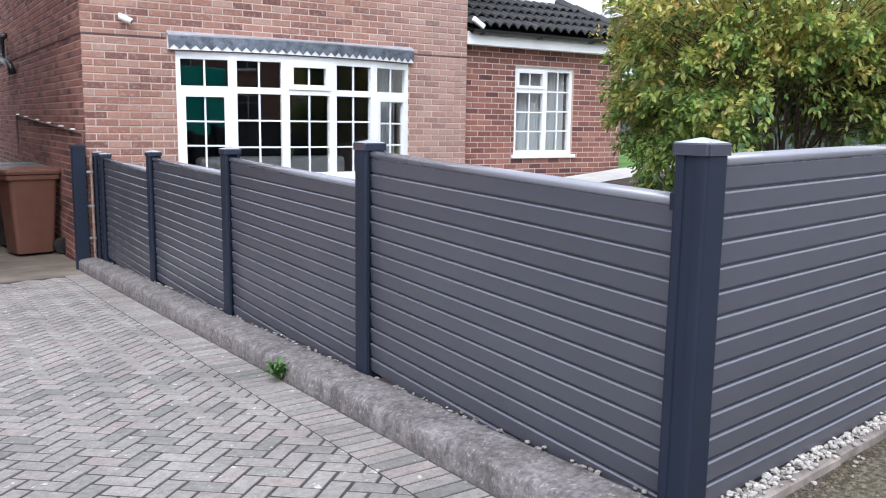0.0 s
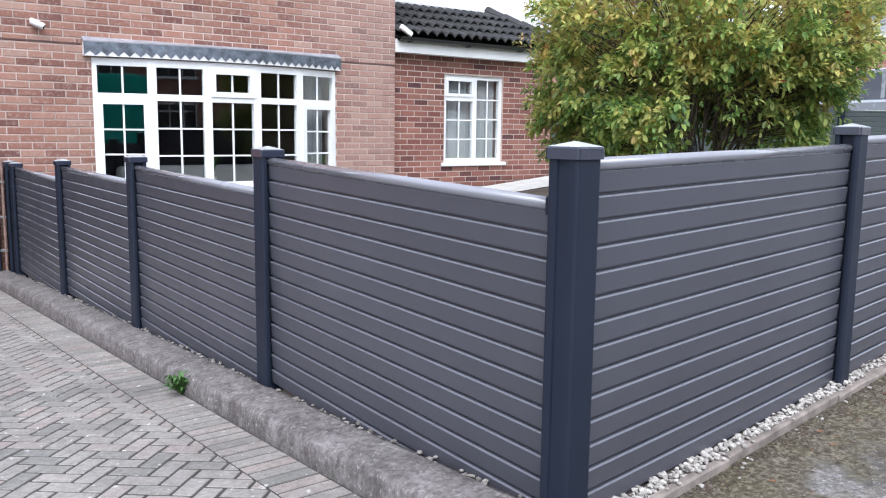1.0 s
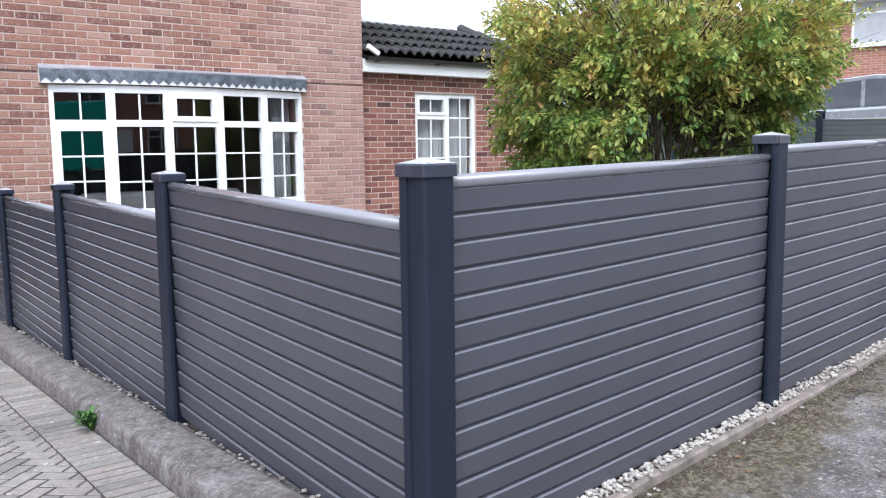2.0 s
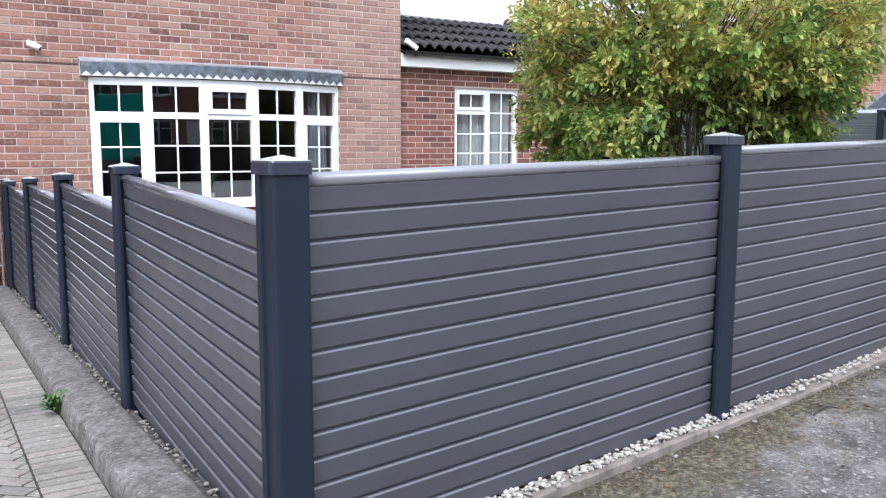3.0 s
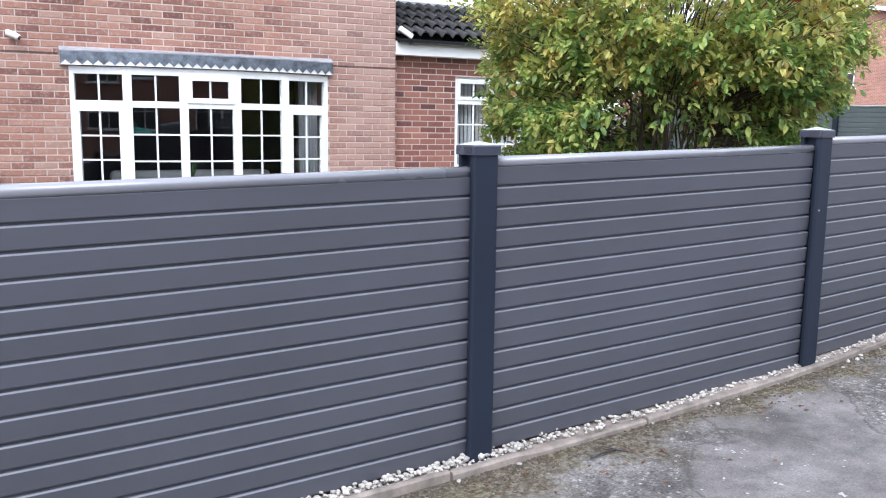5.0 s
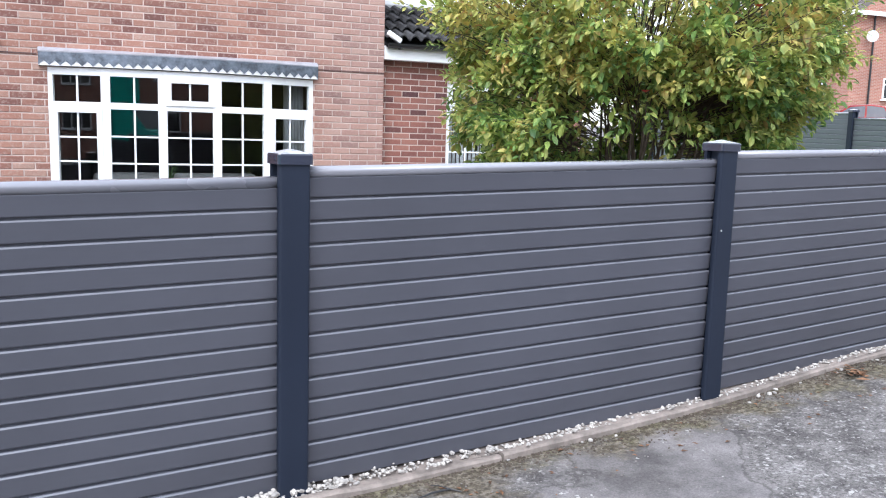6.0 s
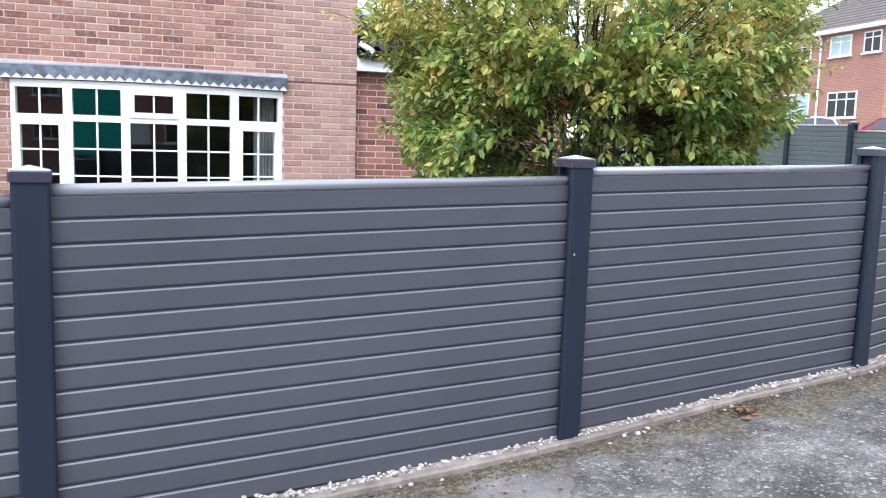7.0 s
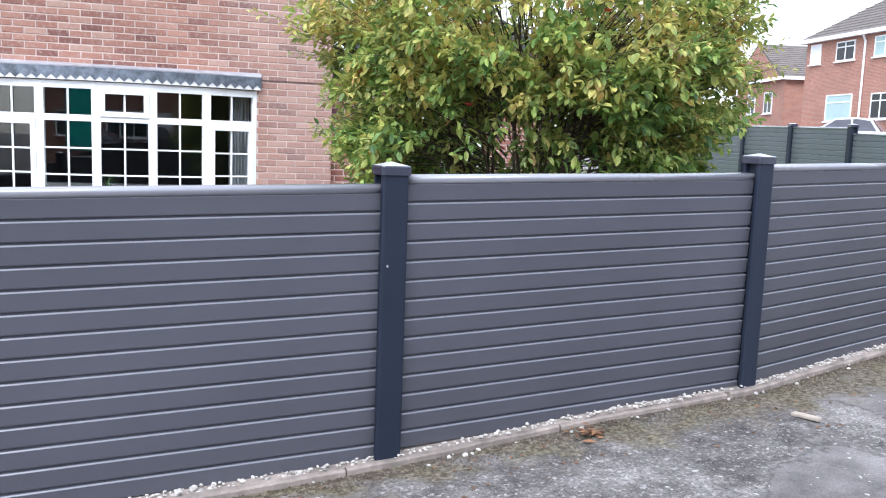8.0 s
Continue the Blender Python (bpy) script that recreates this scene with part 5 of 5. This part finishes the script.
        if tip[2] < -0.44 and (flat < 0.75 or -(tip[0] * 0.52 + tip[1] * 0.85) / flat > 0.84):
            if rs.rand() < 0.88:
                continue
        z_abs = tip[2] + CZ
        if z_abs < (0.20 if skirt else 0.52) or noise.noise((d[0] * 4.2, d[1] * 4.2 + 9, d[2] * 4.2)) < -0.17 or (d[2] > 0.30 and rs.rand() < 0.58):
            continue
        count += 1
        ln = rs.uniform(0.14, 0.34)
        up = rs.uniform(-0.25, 0.55) if d[2] < 0.3 else rs.uniform(0.0, 1.0)
        dr = np.array([d[0] + rs.normal(0, 0.35), d[1] + rs.normal(0, 0.35), d[2] * 0.6 + up])
        dr /= np.linalg.norm(dr)
        P0 = tip - dr * ln + np.array([0, 0, CZ])
        shoot(P0, dr, ln, rs.randint(8, 14), 0.72 if d[2] > 0.45 else 1.0, -0.12)
        if count % 4 == 0:
            twig(P0, dr, ln, 0.0035)
    # long thin sprays that stand out of the outline
    for i in range(230):
        a, dz = rs.uniform(0, 6.28), rs.uniform(-0.25, 0.95)
        h = math.sqrt(max(0.0, 1 - dz * dz))
        d = np.array([math.cos(a) * h, math.sin(a) * h, dz])
        side = 1.65 + 0.38 * max(-0.2, dz)
        P0 = np.array([d[0] * side, d[1] * side, dz * (1.80 if dz > 0 else 1.05)]) * reach(d) * 0.9 + np.array([0, 0, CZ])
        dr = d + np.array([rs.normal(0, 0.2), rs.normal(0, 0.2), (0.75 if dz > 0.35 else 0.30) + rs.uniform(-0.2, 0.3)])
        dr /= np.linalg.norm(dr)
        ln = rs.uniform(0.28, 0.55) + (0.22 if dz > 0.35 else 0.0)
        shoot(P0, dr, ln, rs.randint(16, 26), 0.60, -0.02)
        twig(P0, dr, ln, 0.003)
    tagged(part("twig", tw_bm, M_BARK, e), kind="stuff")
    ob = new("crown", mesh_of("crown", V, F, M_LEAF))
    ob.parent = e
    tagged(ob, "dense crown of green and yellow leaves", kind="stuff")
    # a few red berries or blossoms
    for bx, by, bz in ((4.72 - cx, 1.62 - cy, 1.53 - gz), (5.55 - cx, 1.50 - cy, 2.12 - gz), (6.8 - cx, 1.72 - cy, 1.90 - gz)):
        bm = bmesh.new()
        for k in range(9):
            a = k * 0.7
            d, sd = Vector((math.cos(a), math.sin(a), 0.5)), Vector((-math.sin(a), math.cos(a), 0))
            c = Vector((bx, by, bz))
            q = [bm.verts.new(c + p) for p in (Vector((0, 0, 0)), d * 0.018 + sd * 0.012, d * 0.032, d * 0.018 - sd * 0.012)]
            bm.faces.new(q)
        part("flower", bm, M_PETAL, e, "small red flower")
    return e


shrub(5.9, 3.05, 21)


# ---- fence at the far side of the garden ----
BF0, BFD = Vector((12.05, 5.33, 0)), Vector((0.30, 0.954, 0))
BF_S = [-4.7, -3.15, -1.6, 0.0, 1.56, 3.12, 4.75, 6.4]
BF_Z = [1.42, 1.53, 1.65, 1.76, 1.80, 1.83, 1.85, 1.86]
BFROT = math.degrees(math.atan2(BFD.y, BFD.x))
far_fence = fence_run("blue-grey board fence at the far side of the garden")
for s, z in zip(BF_S, BF_Z):
    p = BF0 + BFD * s
    fence_post(far_fence, pose(p.x, p.y, z, 0, 0, BFROT))
for s0, s1, z in zip(BF_S, BF_S[1:], BF_Z):
    p = BF0 + BFD * (s1 - 0.047)
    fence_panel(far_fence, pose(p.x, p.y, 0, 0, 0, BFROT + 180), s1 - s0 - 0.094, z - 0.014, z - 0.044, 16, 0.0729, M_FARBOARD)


# ---- cars ----
def car(m, body_paint, label, estate=False):
    e = thing("car", m, label, "car", "parked cars")
    # side outline: (x, z) from the rear bumper over the roof to the nose
    low = [(-2.05, 0.30), (-2.12, 0.45), (-2.10, 0.70), (-2.02, 0.88), (-1.2, 0.92), (0.75, 0.90), (1.75, 0.78), (2.05, 0.62), (2.12, 0.42), (2.05, 0.25)]
    bm = bmesh.new()
    rings = []
    for y, sx, dz in ((-0.86, 0.97, -0.05), (-0.83, 0.99, -0.01), (-0.6, 1.0, 0.02), (0.6, 1.0, 0.02), (0.83, 0.99, -0.01), (0.86, 0.97, -0.05)):
        rings.append([(x * sx, y, z + (dz if z > 0.5 else 0)) for x, z in low])
    loft(bm, rings)
    part("body", bm, body_paint, e, smooth=False)
    rear = -1.95 if estate else -1.55
    cab = [(rear, 0.90), (rear + 0.35, 1.38), (-0.7, 1.46), (0.1, 1.42), (0.85, 0.90)]
    bm = bmesh.new()
    loft(bm, [[(x, y, z) for x, z in [(a, b if b < 1 else b - 0.02) for a, b in cab]] for y in (-0.66,)] + [[(x, y, z) for x, z in cab] for y in (-0.6, 0.6)] + [[(x, 0.66, z if z < 1 else z - 0.02) for x, z in cab]])
    part("roof", bm, body_paint, e)
    side = [(rear + 0.14, 0.93), (rear + 0.40, 1.32), (-0.7, 1.385), (0.06, 1.35), (0.68, 0.93)]
    for y in (-0.668, 0.668):
        bm = bmesh.new()
        loft(bm, [[(x, y - 0.004, z) for x, z in side], [(x, y + 0.004, z) for x, z in side]])
        part("side_window", bm, M_CARGLASS, e, "side glass greyed for reflected sky")
        bm = bmesh.new()
        box(bm, -0.55, -0.48, y - 0.007, y + 0.007, 0.93, 1.37)
        part("door_pillar", bm, body_paint, e)
    bm = bmesh.new()
    for xa, za, xb, zb in ((0.87, 0.92, 0.15, 1.40), (rear - 0.02, 0.93, rear + 0.31, 1.36)):
        q = [bm.verts.new(p) for p in ((xa, -0.58, za), (xa, 0.58, za), (xb, 0.54, zb), (xb, -0.54, zb))]
        bm.faces.new(q)
    part("windscreen", bm, M_CARGLASS, e, "glass greyed for reflected sky")
    for x in (-1.3, 1.3):
        for y in (-0.80, 0.80):
            bm = bmesh.new()
            tube(bm, [(x, y - 0.10, 0.31), (x, y - 0.08, 0.31), (x, y + 0.08, 0.31), (x, y + 0.10, 0.31)], [0.28, 0.31, 0.31, 0.28], 20)
            w = part("wheel", bm, M_RUBBER, e)
            bm = bmesh.new()
            tube(bm, [(x, y - 0.105, 0.31), (x, y + 0.105, 0.31)], 0.19, 16)
            part("rim", bm, M_STEEL, w)
    for y in (-0.6, 0.6):
        bm = bmesh.new()
        box(bm, 1.93, 2.07, y - 0.17, y + 0.17, 0.60, 0.70, None, 0.02)
        part("headlight", bm, M_FROST, e)
        bm = bmesh.new()
        box(bm, -2.12, -2.03, y - 0.15, y + 0.15, 0.66, 0.84, None, 0.02)
        part("tail_light", bm, M_PETAL, e)
    return e


# base colour of the glass lightened to stand in for the sky it reflects
M_CARGLASS = surface("sky_pale_car_glass", (0.13, 0.135, 0.16), 0.06, var=0.15, scale=2, fine=40, relief=0.0, spec=0.8)
P_SILVER, P_WHITE, P_RED, P_DARK = paint("silver_paint", (0.42, 0.44, 0.47)), paint("white_paint", (0.75, 0.76, 0.78)), paint("red_paint", (0.35, 0.03, 0.03)), paint("dark_paint", (0.05, 0.055, 0.07))
car(pose(14.6, 4.4, road_z(14.6), 0, 0, 78), P_SILVER, "silver estate car parked beyond the garden fence", True)
car(pose(30.6, 22.0, 1.42, 0, 0, 120), P_WHITE, "white hatchback parked before the far houses")
car(pose(33.4, 20.4, 1.50, 0, 0, 120), P_RED, "red hatchback parked before the far houses")


# ---- houses in the distance ----
def far_window(parent, m, w, h, panes=2, blind=None, bars=False):
    bm = bmesh.new()
    f = 0.07
    rings = [[m @ Vector((x, y, z)) for x, z in ((-w / 2 + q, q), (w / 2 - q, q), (w / 2 - q, h - q), (-w / 2 + q, h - q))] for q, y in ((0, 0.02), (0, -0.06), (f, -0.06), (f, 0.02), (0, 0.02))]
    loft(bm, rings, caps=False)
    bmesh.ops.remove_doubles(bm, verts=bm.verts, dist=0.0005)
    wdw = part("window", bm, M_UPVC, parent)
    for i in range(1, panes):
        x = -w / 2 + w * i / panes
        bm = bmesh.new()
        box(bm, x - 0.035, x + 0.035, -0.058, 0.02, f, h - f, m)
        part("mullion", bm, M_UPVC, wdw)
    if bars:
        bm = bmesh.new()
        box(bm, -w / 2 + f, w / 2 - f, -0.05, 0.015, h * 0.68, h * 0.68 + 0.06, m)
        part("transom", bm, M_UPVC, wdw)
    bm = bmesh.new()
    box(bm, -w / 2 + f, w / 2 - f, -0.03, -0.02, f, h - f, m)
    part("pane", bm, blind or M_LENS, wdw)
    bm = bmesh.new()
    box(bm, -w / 2 - 0.08, w / 2 + 0.08, -0.14, -0.0, -0.07, 0.0, m)
    part("sill", bm, M_UPVC, wdw)


def house(m, length, depth, eaves, ridge, hip, windows, label, doors=(), pipes=(), side_windows=(), right_windows=(), dish=False):
    """Front along +x at y = 0, facing -y."""
    e = thing("house", m, label, "house", "houses in the distance")
    bm = bmesh.new()
    box(bm, 0, length, 0, depth, -2.0, eaves)
    part("wall", bm, M_FARBRICK, e)
    bm = bmesh.new()
    o = 0.35
    vs = [bm.verts.new(p) for p in ((-o, -o, eaves), (length + o, -o, eaves), (length + o, depth + o, eaves), (-o, depth + o, eaves), (hip[0] - o, depth / 2, ridge), (length + o - hip[1], depth / 2, ridge))]
    for f in ((0, 1, 5, 4), (1, 2, 5), (2, 3, 4, 5), (3, 0, 4), (3, 2, 1, 0)):
        bm.faces.new([vs[i] for i in f])
    rf = part("roof", bm, M_FARROOF, e)
    for x_, hp in ((0, hip[0]), (length, hip[1])):
        if hp < 0.1:
            bm = bmesh.new()
            s_ = -0.36 if x_ == 0 else 0.36
            tri = ((0.0, eaves - 0.1), (depth, eaves - 0.1), (depth / 2, ridge - 0.2))
            loft(bm, [[(x_ + s_ * k_, y_, z_) for y_, z_ in tri] for k_ in (0.0, 1.05)])
            part("gable", bm, M_FARBRICK, e)
    # courses of tiles as thin laps on the front slope
    bm = bmesh.new()
    nrow = 16
    for i in range(1, nrow):
        t = i / nrow
        y, z = -o + (depth / 2 + o) * t, eaves + (ridge - eaves) * t
        xa, xb = -o + hip[0] * t, length + o - hip[1] * t
        box(bm, xa + 0.05, xb - 0.05, y - 0.02, y + 0.12, z - 0.02, z + 0.045)
    part("tile_course", bm, M_FARROOF, rf)
    bm = bmesh.new()
    box(bm, -o, length + o, -o - 0.03, -o, eaves - 0.20, eaves + 0.02)
    box(bm, -o - 0.03, -o, -o, depth + o, eaves - 0.20, eaves + 0.02)
    box(bm, length + o, length + o + 0.03, -o, depth + o, eaves - 0.20, eaves + 0.02)
    box(bm, -o, length + o, -o, 0, eaves - 0.18, eaves - 0.14)
    part("fascia", bm, M_FASCIA, rf)
    for x, z, w, h, n_p, bl in windows:
        far_window(e, pose(x, 0, z), w, h, n_p, bl, True)
    for y, z, w, h in side_windows:
        far_window(e, pose(0, y, z, 0, 0, -90), w, h, 2, None, True)
    for y, z, w, h in right_windows:
        far_window(e, pose(length, y, z, 0, 0, 90), w, h, 2, None, True)
    if dish:
        bm = bmesh.new()
        tube(bm, [(length + 0.05, 0.9, 4.0), (length + 0.35, 0.9, 4.05), (length + 0.40, 0.88, 4.05), (length + 0.44, 0.86, 4.05)], [0.03, 0.04, 0.24, 0.30], 16)
        part("satellite_dish", bm, M_STEEL, e, "grey satellite dish")
        bm = bmesh.new()
        tube(bm, [(length + 0.06, 1.3, eaves), (length + 0.06, 1.3, 0)], 0.05, 8)
        part("downpipe", bm, M_GUTTER, e, "black downpipe")
    for x, w in doors:
        bm = bmesh.new()
        box(bm, x - w / 2, x + w / 2, -0.05, 0.0, 0, 2.05)
        part("door", bm, M_UPVC, e)
    for x in pipes:
        bm = bmesh.new()
        tube(bm, [(x, -o, eaves - 0.05), (x, -0.07, eaves - 0.5), (x, -0.07, 0)], 0.06, 8)
        part("downpipe", bm, M_UPVC, e)
    bm = bmesh.new()
    box(bm, length * 0.7, length * 0.7 + 0.7, depth / 2 - 0.3, depth / 2 + 0.3, ridge - 0.6, ridge + 0.9)
    part("chimney", bm, M_FARBRICK, rf)
    return e

house(pose(43.0, 36.0, 2.85, 0, 0, -101), 9.9, 9.5, 5.3, 8.8, (4.6, 0.0), [(0.9, 3.85, 0.95, 1.15, 1, M_BLIND), (3.5, 3.85, 1.55, 1.1, 2, None), (6.6, 3.85, 1.6, 1.1, 2, M_FROST), (8.9, 3.85, 1.2, 1.1, 2, None), (3.3, 0.5, 2.2, 1.5, 1, M_FROST), (7.0, 0.55, 2.2, 1.4, 3, None)], "two-storey red brick house with white windows and tiled hipped roof", (), (5.1,), (), ((2.9, 0.9, 1.3, 1.1), (6.8, 3.8, 1.3, 1.2)), True)
house(pose(46.8, 41.3, 3.0, 0, 0, -20), 10.0, 8.0, 3.6, 6.2, (0.0, 0.0), [(7.0, 1.0, 1.4, 1.3, 2, None)], "low red brick house with a tiled roof and white verge", (), (), ((2.4, 1.2, 1.3, 1.5), (5.2, 1.2, 1.3, 1.5)))
house(pose(24.6, 10.8, 0.5, 0, 0, -78), 9.0, 8.0, 5.0, 7.6, (0.0, 3.0), [(2.9, 3.55, 1.15, 1.3, 1, M_CURTAIN), (6.0, 3.55, 1.6, 1.3, 2, None), (2.6, 0.9, 1.8, 1.4, 2, None)], "two-storey red brick house behind the parked silver car")
# unseen house added beside the drive to shade the side wall and bins
house(pose(-8.6, 7.2, -0.4, 0, 0, -3), 7.2, 9.0, 5.2, 7.6, (2.0, 2.0), [(1.5, 0.8, 1.8, 1.2, 2, None), (5.0, 0.8, 1.8, 1.2, 2, None)], "plain two-storey red brick house added unseen to shade the side wall")
# across the lane, behind the walk: seen in the window glass
house(pose(46.0, -26.0, 0.2, 0, 0, 180), 78.0, 8.0, 5.0, 7.6, (3.0, 3.0), [(2.5 + 4.2 * x, z, 1.9, 1.3, 3, None) for x in range(18) for z in (0.8, 3.3)], "long red brick terrace with white windows across the lane", tuple((4.6 + 8.4 * k, 0.95) for k in range(9)))
car(pose(-1.5, -14.5, -0.1, 0, 0, 5), P_SILVER, "silver hatchback parked across the lane")
car(pose(5.2, -15.0, 0.1, 0, 0, 185), P_DARK, "dark hatchback parked across the lane")
van = thing("van", pose(-6.6, -14.2, -0.2, 0, 0, 8), "tall teal box van parked across the lane", "van", "parked cars")
bm = bmesh.new()
box(bm, -2.2, 1.6, -1.0, 1.0, 0.75, 3.15, None, 0.06)
part("cargo_box", bm, M_TEAL, van)
bm = bmesh.new()
loft(bm, [[(x, y, z) for x, z in ((1.62, 0.45), (1.62, 2.2), (2.1, 2.15), (2.7, 1.35), (3.5, 1.1), (3.55, 0.45))] for y in (-0.95, 0.95)])
part("cab", bm, M_TEAL, van)
bm = bmesh.new()
q = [bm.verts.new(p) for p in ((2.16, -0.85, 2.1), (2.16, 0.85, 2.1), (2.72, 0.85, 1.37), (2.72, -0.85, 1.37))]
bm.faces.new(q)
part("windscreen", bm, M_LENS, van)
for x in (-1.4, 2.7):
    for y in (-0.85, 0.85):
        bm = bmesh.new()
        tube(bm, [(x, y - 0.12, 0.36), (x, y + 0.12, 0.36)], 0.36, 20)
        part("wheel", bm, M_RUBBER, van)
pole = thing("lamp_post", pose(22.0, 18.6, 0.8), "slim grey street lamp post", "street lamp")
bm = bmesh.new()
tube(bm, [(0, 0, 0), (0, 0, 1.2), (0, 0, 5.0)], [0.09, 0.06, 0.045], 10)
part("pole", bm, M_STEEL, pole)
bm = bmesh.new()
tube(bm, [(0, 0, 5.0), (0.3, 0, 5.15), (0.7, 0, 5.15)], [0.04, 0.035, 0.06], 8)
part("lantern", bm, M_STEEL, pole)


# ---- pieces of walls and drive, last ----
def lay_pieces(waiting):
    for pieces, (vs, fs), material, wall, origin in waiting:
        if not pieces:
            continue
        me = mesh_of("brick", vs, fs, material)
        for a, z in pieces:
            b = new("brick", me)
            b.parent, b.matrix_basis = wall, wall.matrix_basis.inverted() @ origin @ pose(a, 0, z)


lay_pieces(WAITING)


def clip_poly(poly, nx_, ny_, c):
    """Keeps the side where nx*x + ny*y <= c."""
    out = []
    for i, p in enumerate(poly):
        q = poly[(i + 1) % len(poly)]
        dp, dq = nx_ * p[0] + ny_ * p[1] - c, nx_ * q[0] + ny_ * q[1] - c
        if dp <= 0:
            out.append(p)
        if (dp < 0) != (dq < 0) and abs(dp - dq) > 1e-9:
            t = dp / (dp - dq)
            out.append((p[0] + (q[0] - p[0]) * t, p[1] + (q[1] - p[1]) * t))
    return out


drive = sheet("driveway", M_JOINT, "grey block-paved driveway in herringbone with a border course", "driveway", ((-2.6, -0.6), (-0.28, -0.6), (0.64, 7.1), (-2.6, 7.1)), lambda x, y: drive_z(y) - 0.0030, 0.4, 0.0)
PAV = math.radians(83.24 - 45)
pc, ps = math.cos(PAV), math.sin(PAV)
BORDER = -0.247 - 0.205        # from the fence line: where the border course begins
nxl, nyl = LY, -LX             # unit vector away from the drive, across the fence line
fieldv, fieldf = [], []
whole = []
U = 0.0790


def paver(poly, tilt):
    cx_, cy_ = sum(p[0] for p in poly) / len(poly), sum(p[1] for p in poly) / len(poly)
    k, n_ = len(fieldv), len(poly)
    low = [(p[0] + (cx_ - p[0]) * 0.02, p[1] + (cy_ - p[1]) * 0.03, drive_z(p[1]) - 0.02) for p in poly]
    ed = [(a[0], a[1], drive_z(a[1]) - 0.0045 + tilt) for a in low]
    tp = []
    for p in poly:
        d = math.hypot(cx_ - p[0], cy_ - p[1]) + 1e-6
        tp.append((p[0] + (cx_ - p[0]) * 0.006 / d, p[1] + (cy_ - p[1]) * 0.006 / d, drive_z(p[1]) + tilt))
    fieldv.extend(low + ed + tp)
    for i in range(n_):
        j = (i + 1) % n_
        fieldf.append((k + i, k + j, k + n_ + j, k + n_ + i))
        fieldf.append((k + n_ + i, k + n_ + j, k + 2 * n_ + j, k + 2 * n_ + i))
    fieldf.append(tuple(k + 2 * n_ + i for i in range(n_)))


rp = random.Random(8)
g = 0.0038
for i in range(-85, 115):
    for j in range(-85, 115):
        r = (i - j) % 4
        if r == 0:
            w_, h_ = 2, 1
        elif r == 3:
            w_, h_ = 1, 2
        else:
            continue
        a = [(i * U + g, j * U + g), ((i + w_) * U - g, j * U + g), ((i + w_) * U - g, (j + h_) * U - g), (i * U + g, (j + h_) * U - g)]
        poly = [(x * pc - y * ps, x * ps + y * pc) for x, y in a]
        cx_, cy_ = sum(p[0] for p in poly) / 4, sum(p[1] for p in poly) / 4
        if not (-2.3 < cx_ < 0.6 and -0.4 < cy_ < 7.0):
            continue
        # nothing left of the line along which the view begins
        if cx_ < -1.9 + 0.20 * (cy_ - 0.5) - 0.5:
            continue
        cut = clip_poly(poly, nxl, nyl, BORDER - 0.004)
        if len(cut) < 3:
            continue
        area = abs(sum(p[0] * q[1] - q[0] * p[1] for p, q in zip(cut, cut[1:] + cut[:1]))) / 2
        if area < 0.0012:
            continue
        if area > 0.0112 and 0.7 < cy_ < 2.9 and cx_ > -1.25 and len(whole) < 300:
            whole.append((cx_, cy_, r))
        else:
            paver(cut, rp.uniform(-0.0009, 0.0009))
for i in range(-6, 100):
    u = i * 0.0765
    if u * LY > 7.0:
        break
    q = [(u + 0.0045, BORDER), (u + 0.0725, BORDER), (u + 0.0725, BORDER + 0.2), (u + 0.0045, BORDER + 0.2)]
    paver([(a * LX + o * LY, a * LY - o * LX) for a, o in q], rp.uniform(-0.0009, 0.0009))
fld = new("paver_field", mesh_of("paver_field", fieldv, fieldf, M_PAVER_I))
fld.parent = drive
tagged(fld, kind="stuff")
pm = {}
for r, (hw, hd) in ((0, (U - g, U / 2 - g)), (3, (U / 2 - g, U - g))):
    lo = [(-hw, -hd), (hw, -hd), (hw, hd), (-hw, hd)]
    vs = []
    for s_, zz in ((0.0, -0.02), (0.0, -0.0045), (0.0055, 0.0)):
        for x, y in lo:
            x2, y2 = x - math.copysign(s_, x), y - math.copysign(s_, y)
            vs.append((x2, y2, zz))
    fs = [(0, 1, 5, 4), (1, 2, 6, 5), (2, 3, 7, 6), (3, 0, 4, 7), (4, 5, 9, 8), (5, 6, 10, 9), (6, 7, 11, 10), (7, 4, 8, 11), (8, 9, 10, 11)]
    pm[r] = mesh_of("paver", vs, fs, M_PAVER_O)
slope_m = pose(0, 0, 0, math.degrees(math.atan(-0.052)), 0, 0)
for cx_, cy_, r in whole:
    b = new("paver", pm[r])
    b.parent = drive
    b.matrix_basis = pose(cx_, cy_, drive_z(cy_) + rp.uniform(-0.0009, 0.0009)) @ slope_m @ pose(0, 0, 0, rp.uniform(-0.4, 0.4), rp.uniform(-0.4, 0.4), math.degrees(PAV))
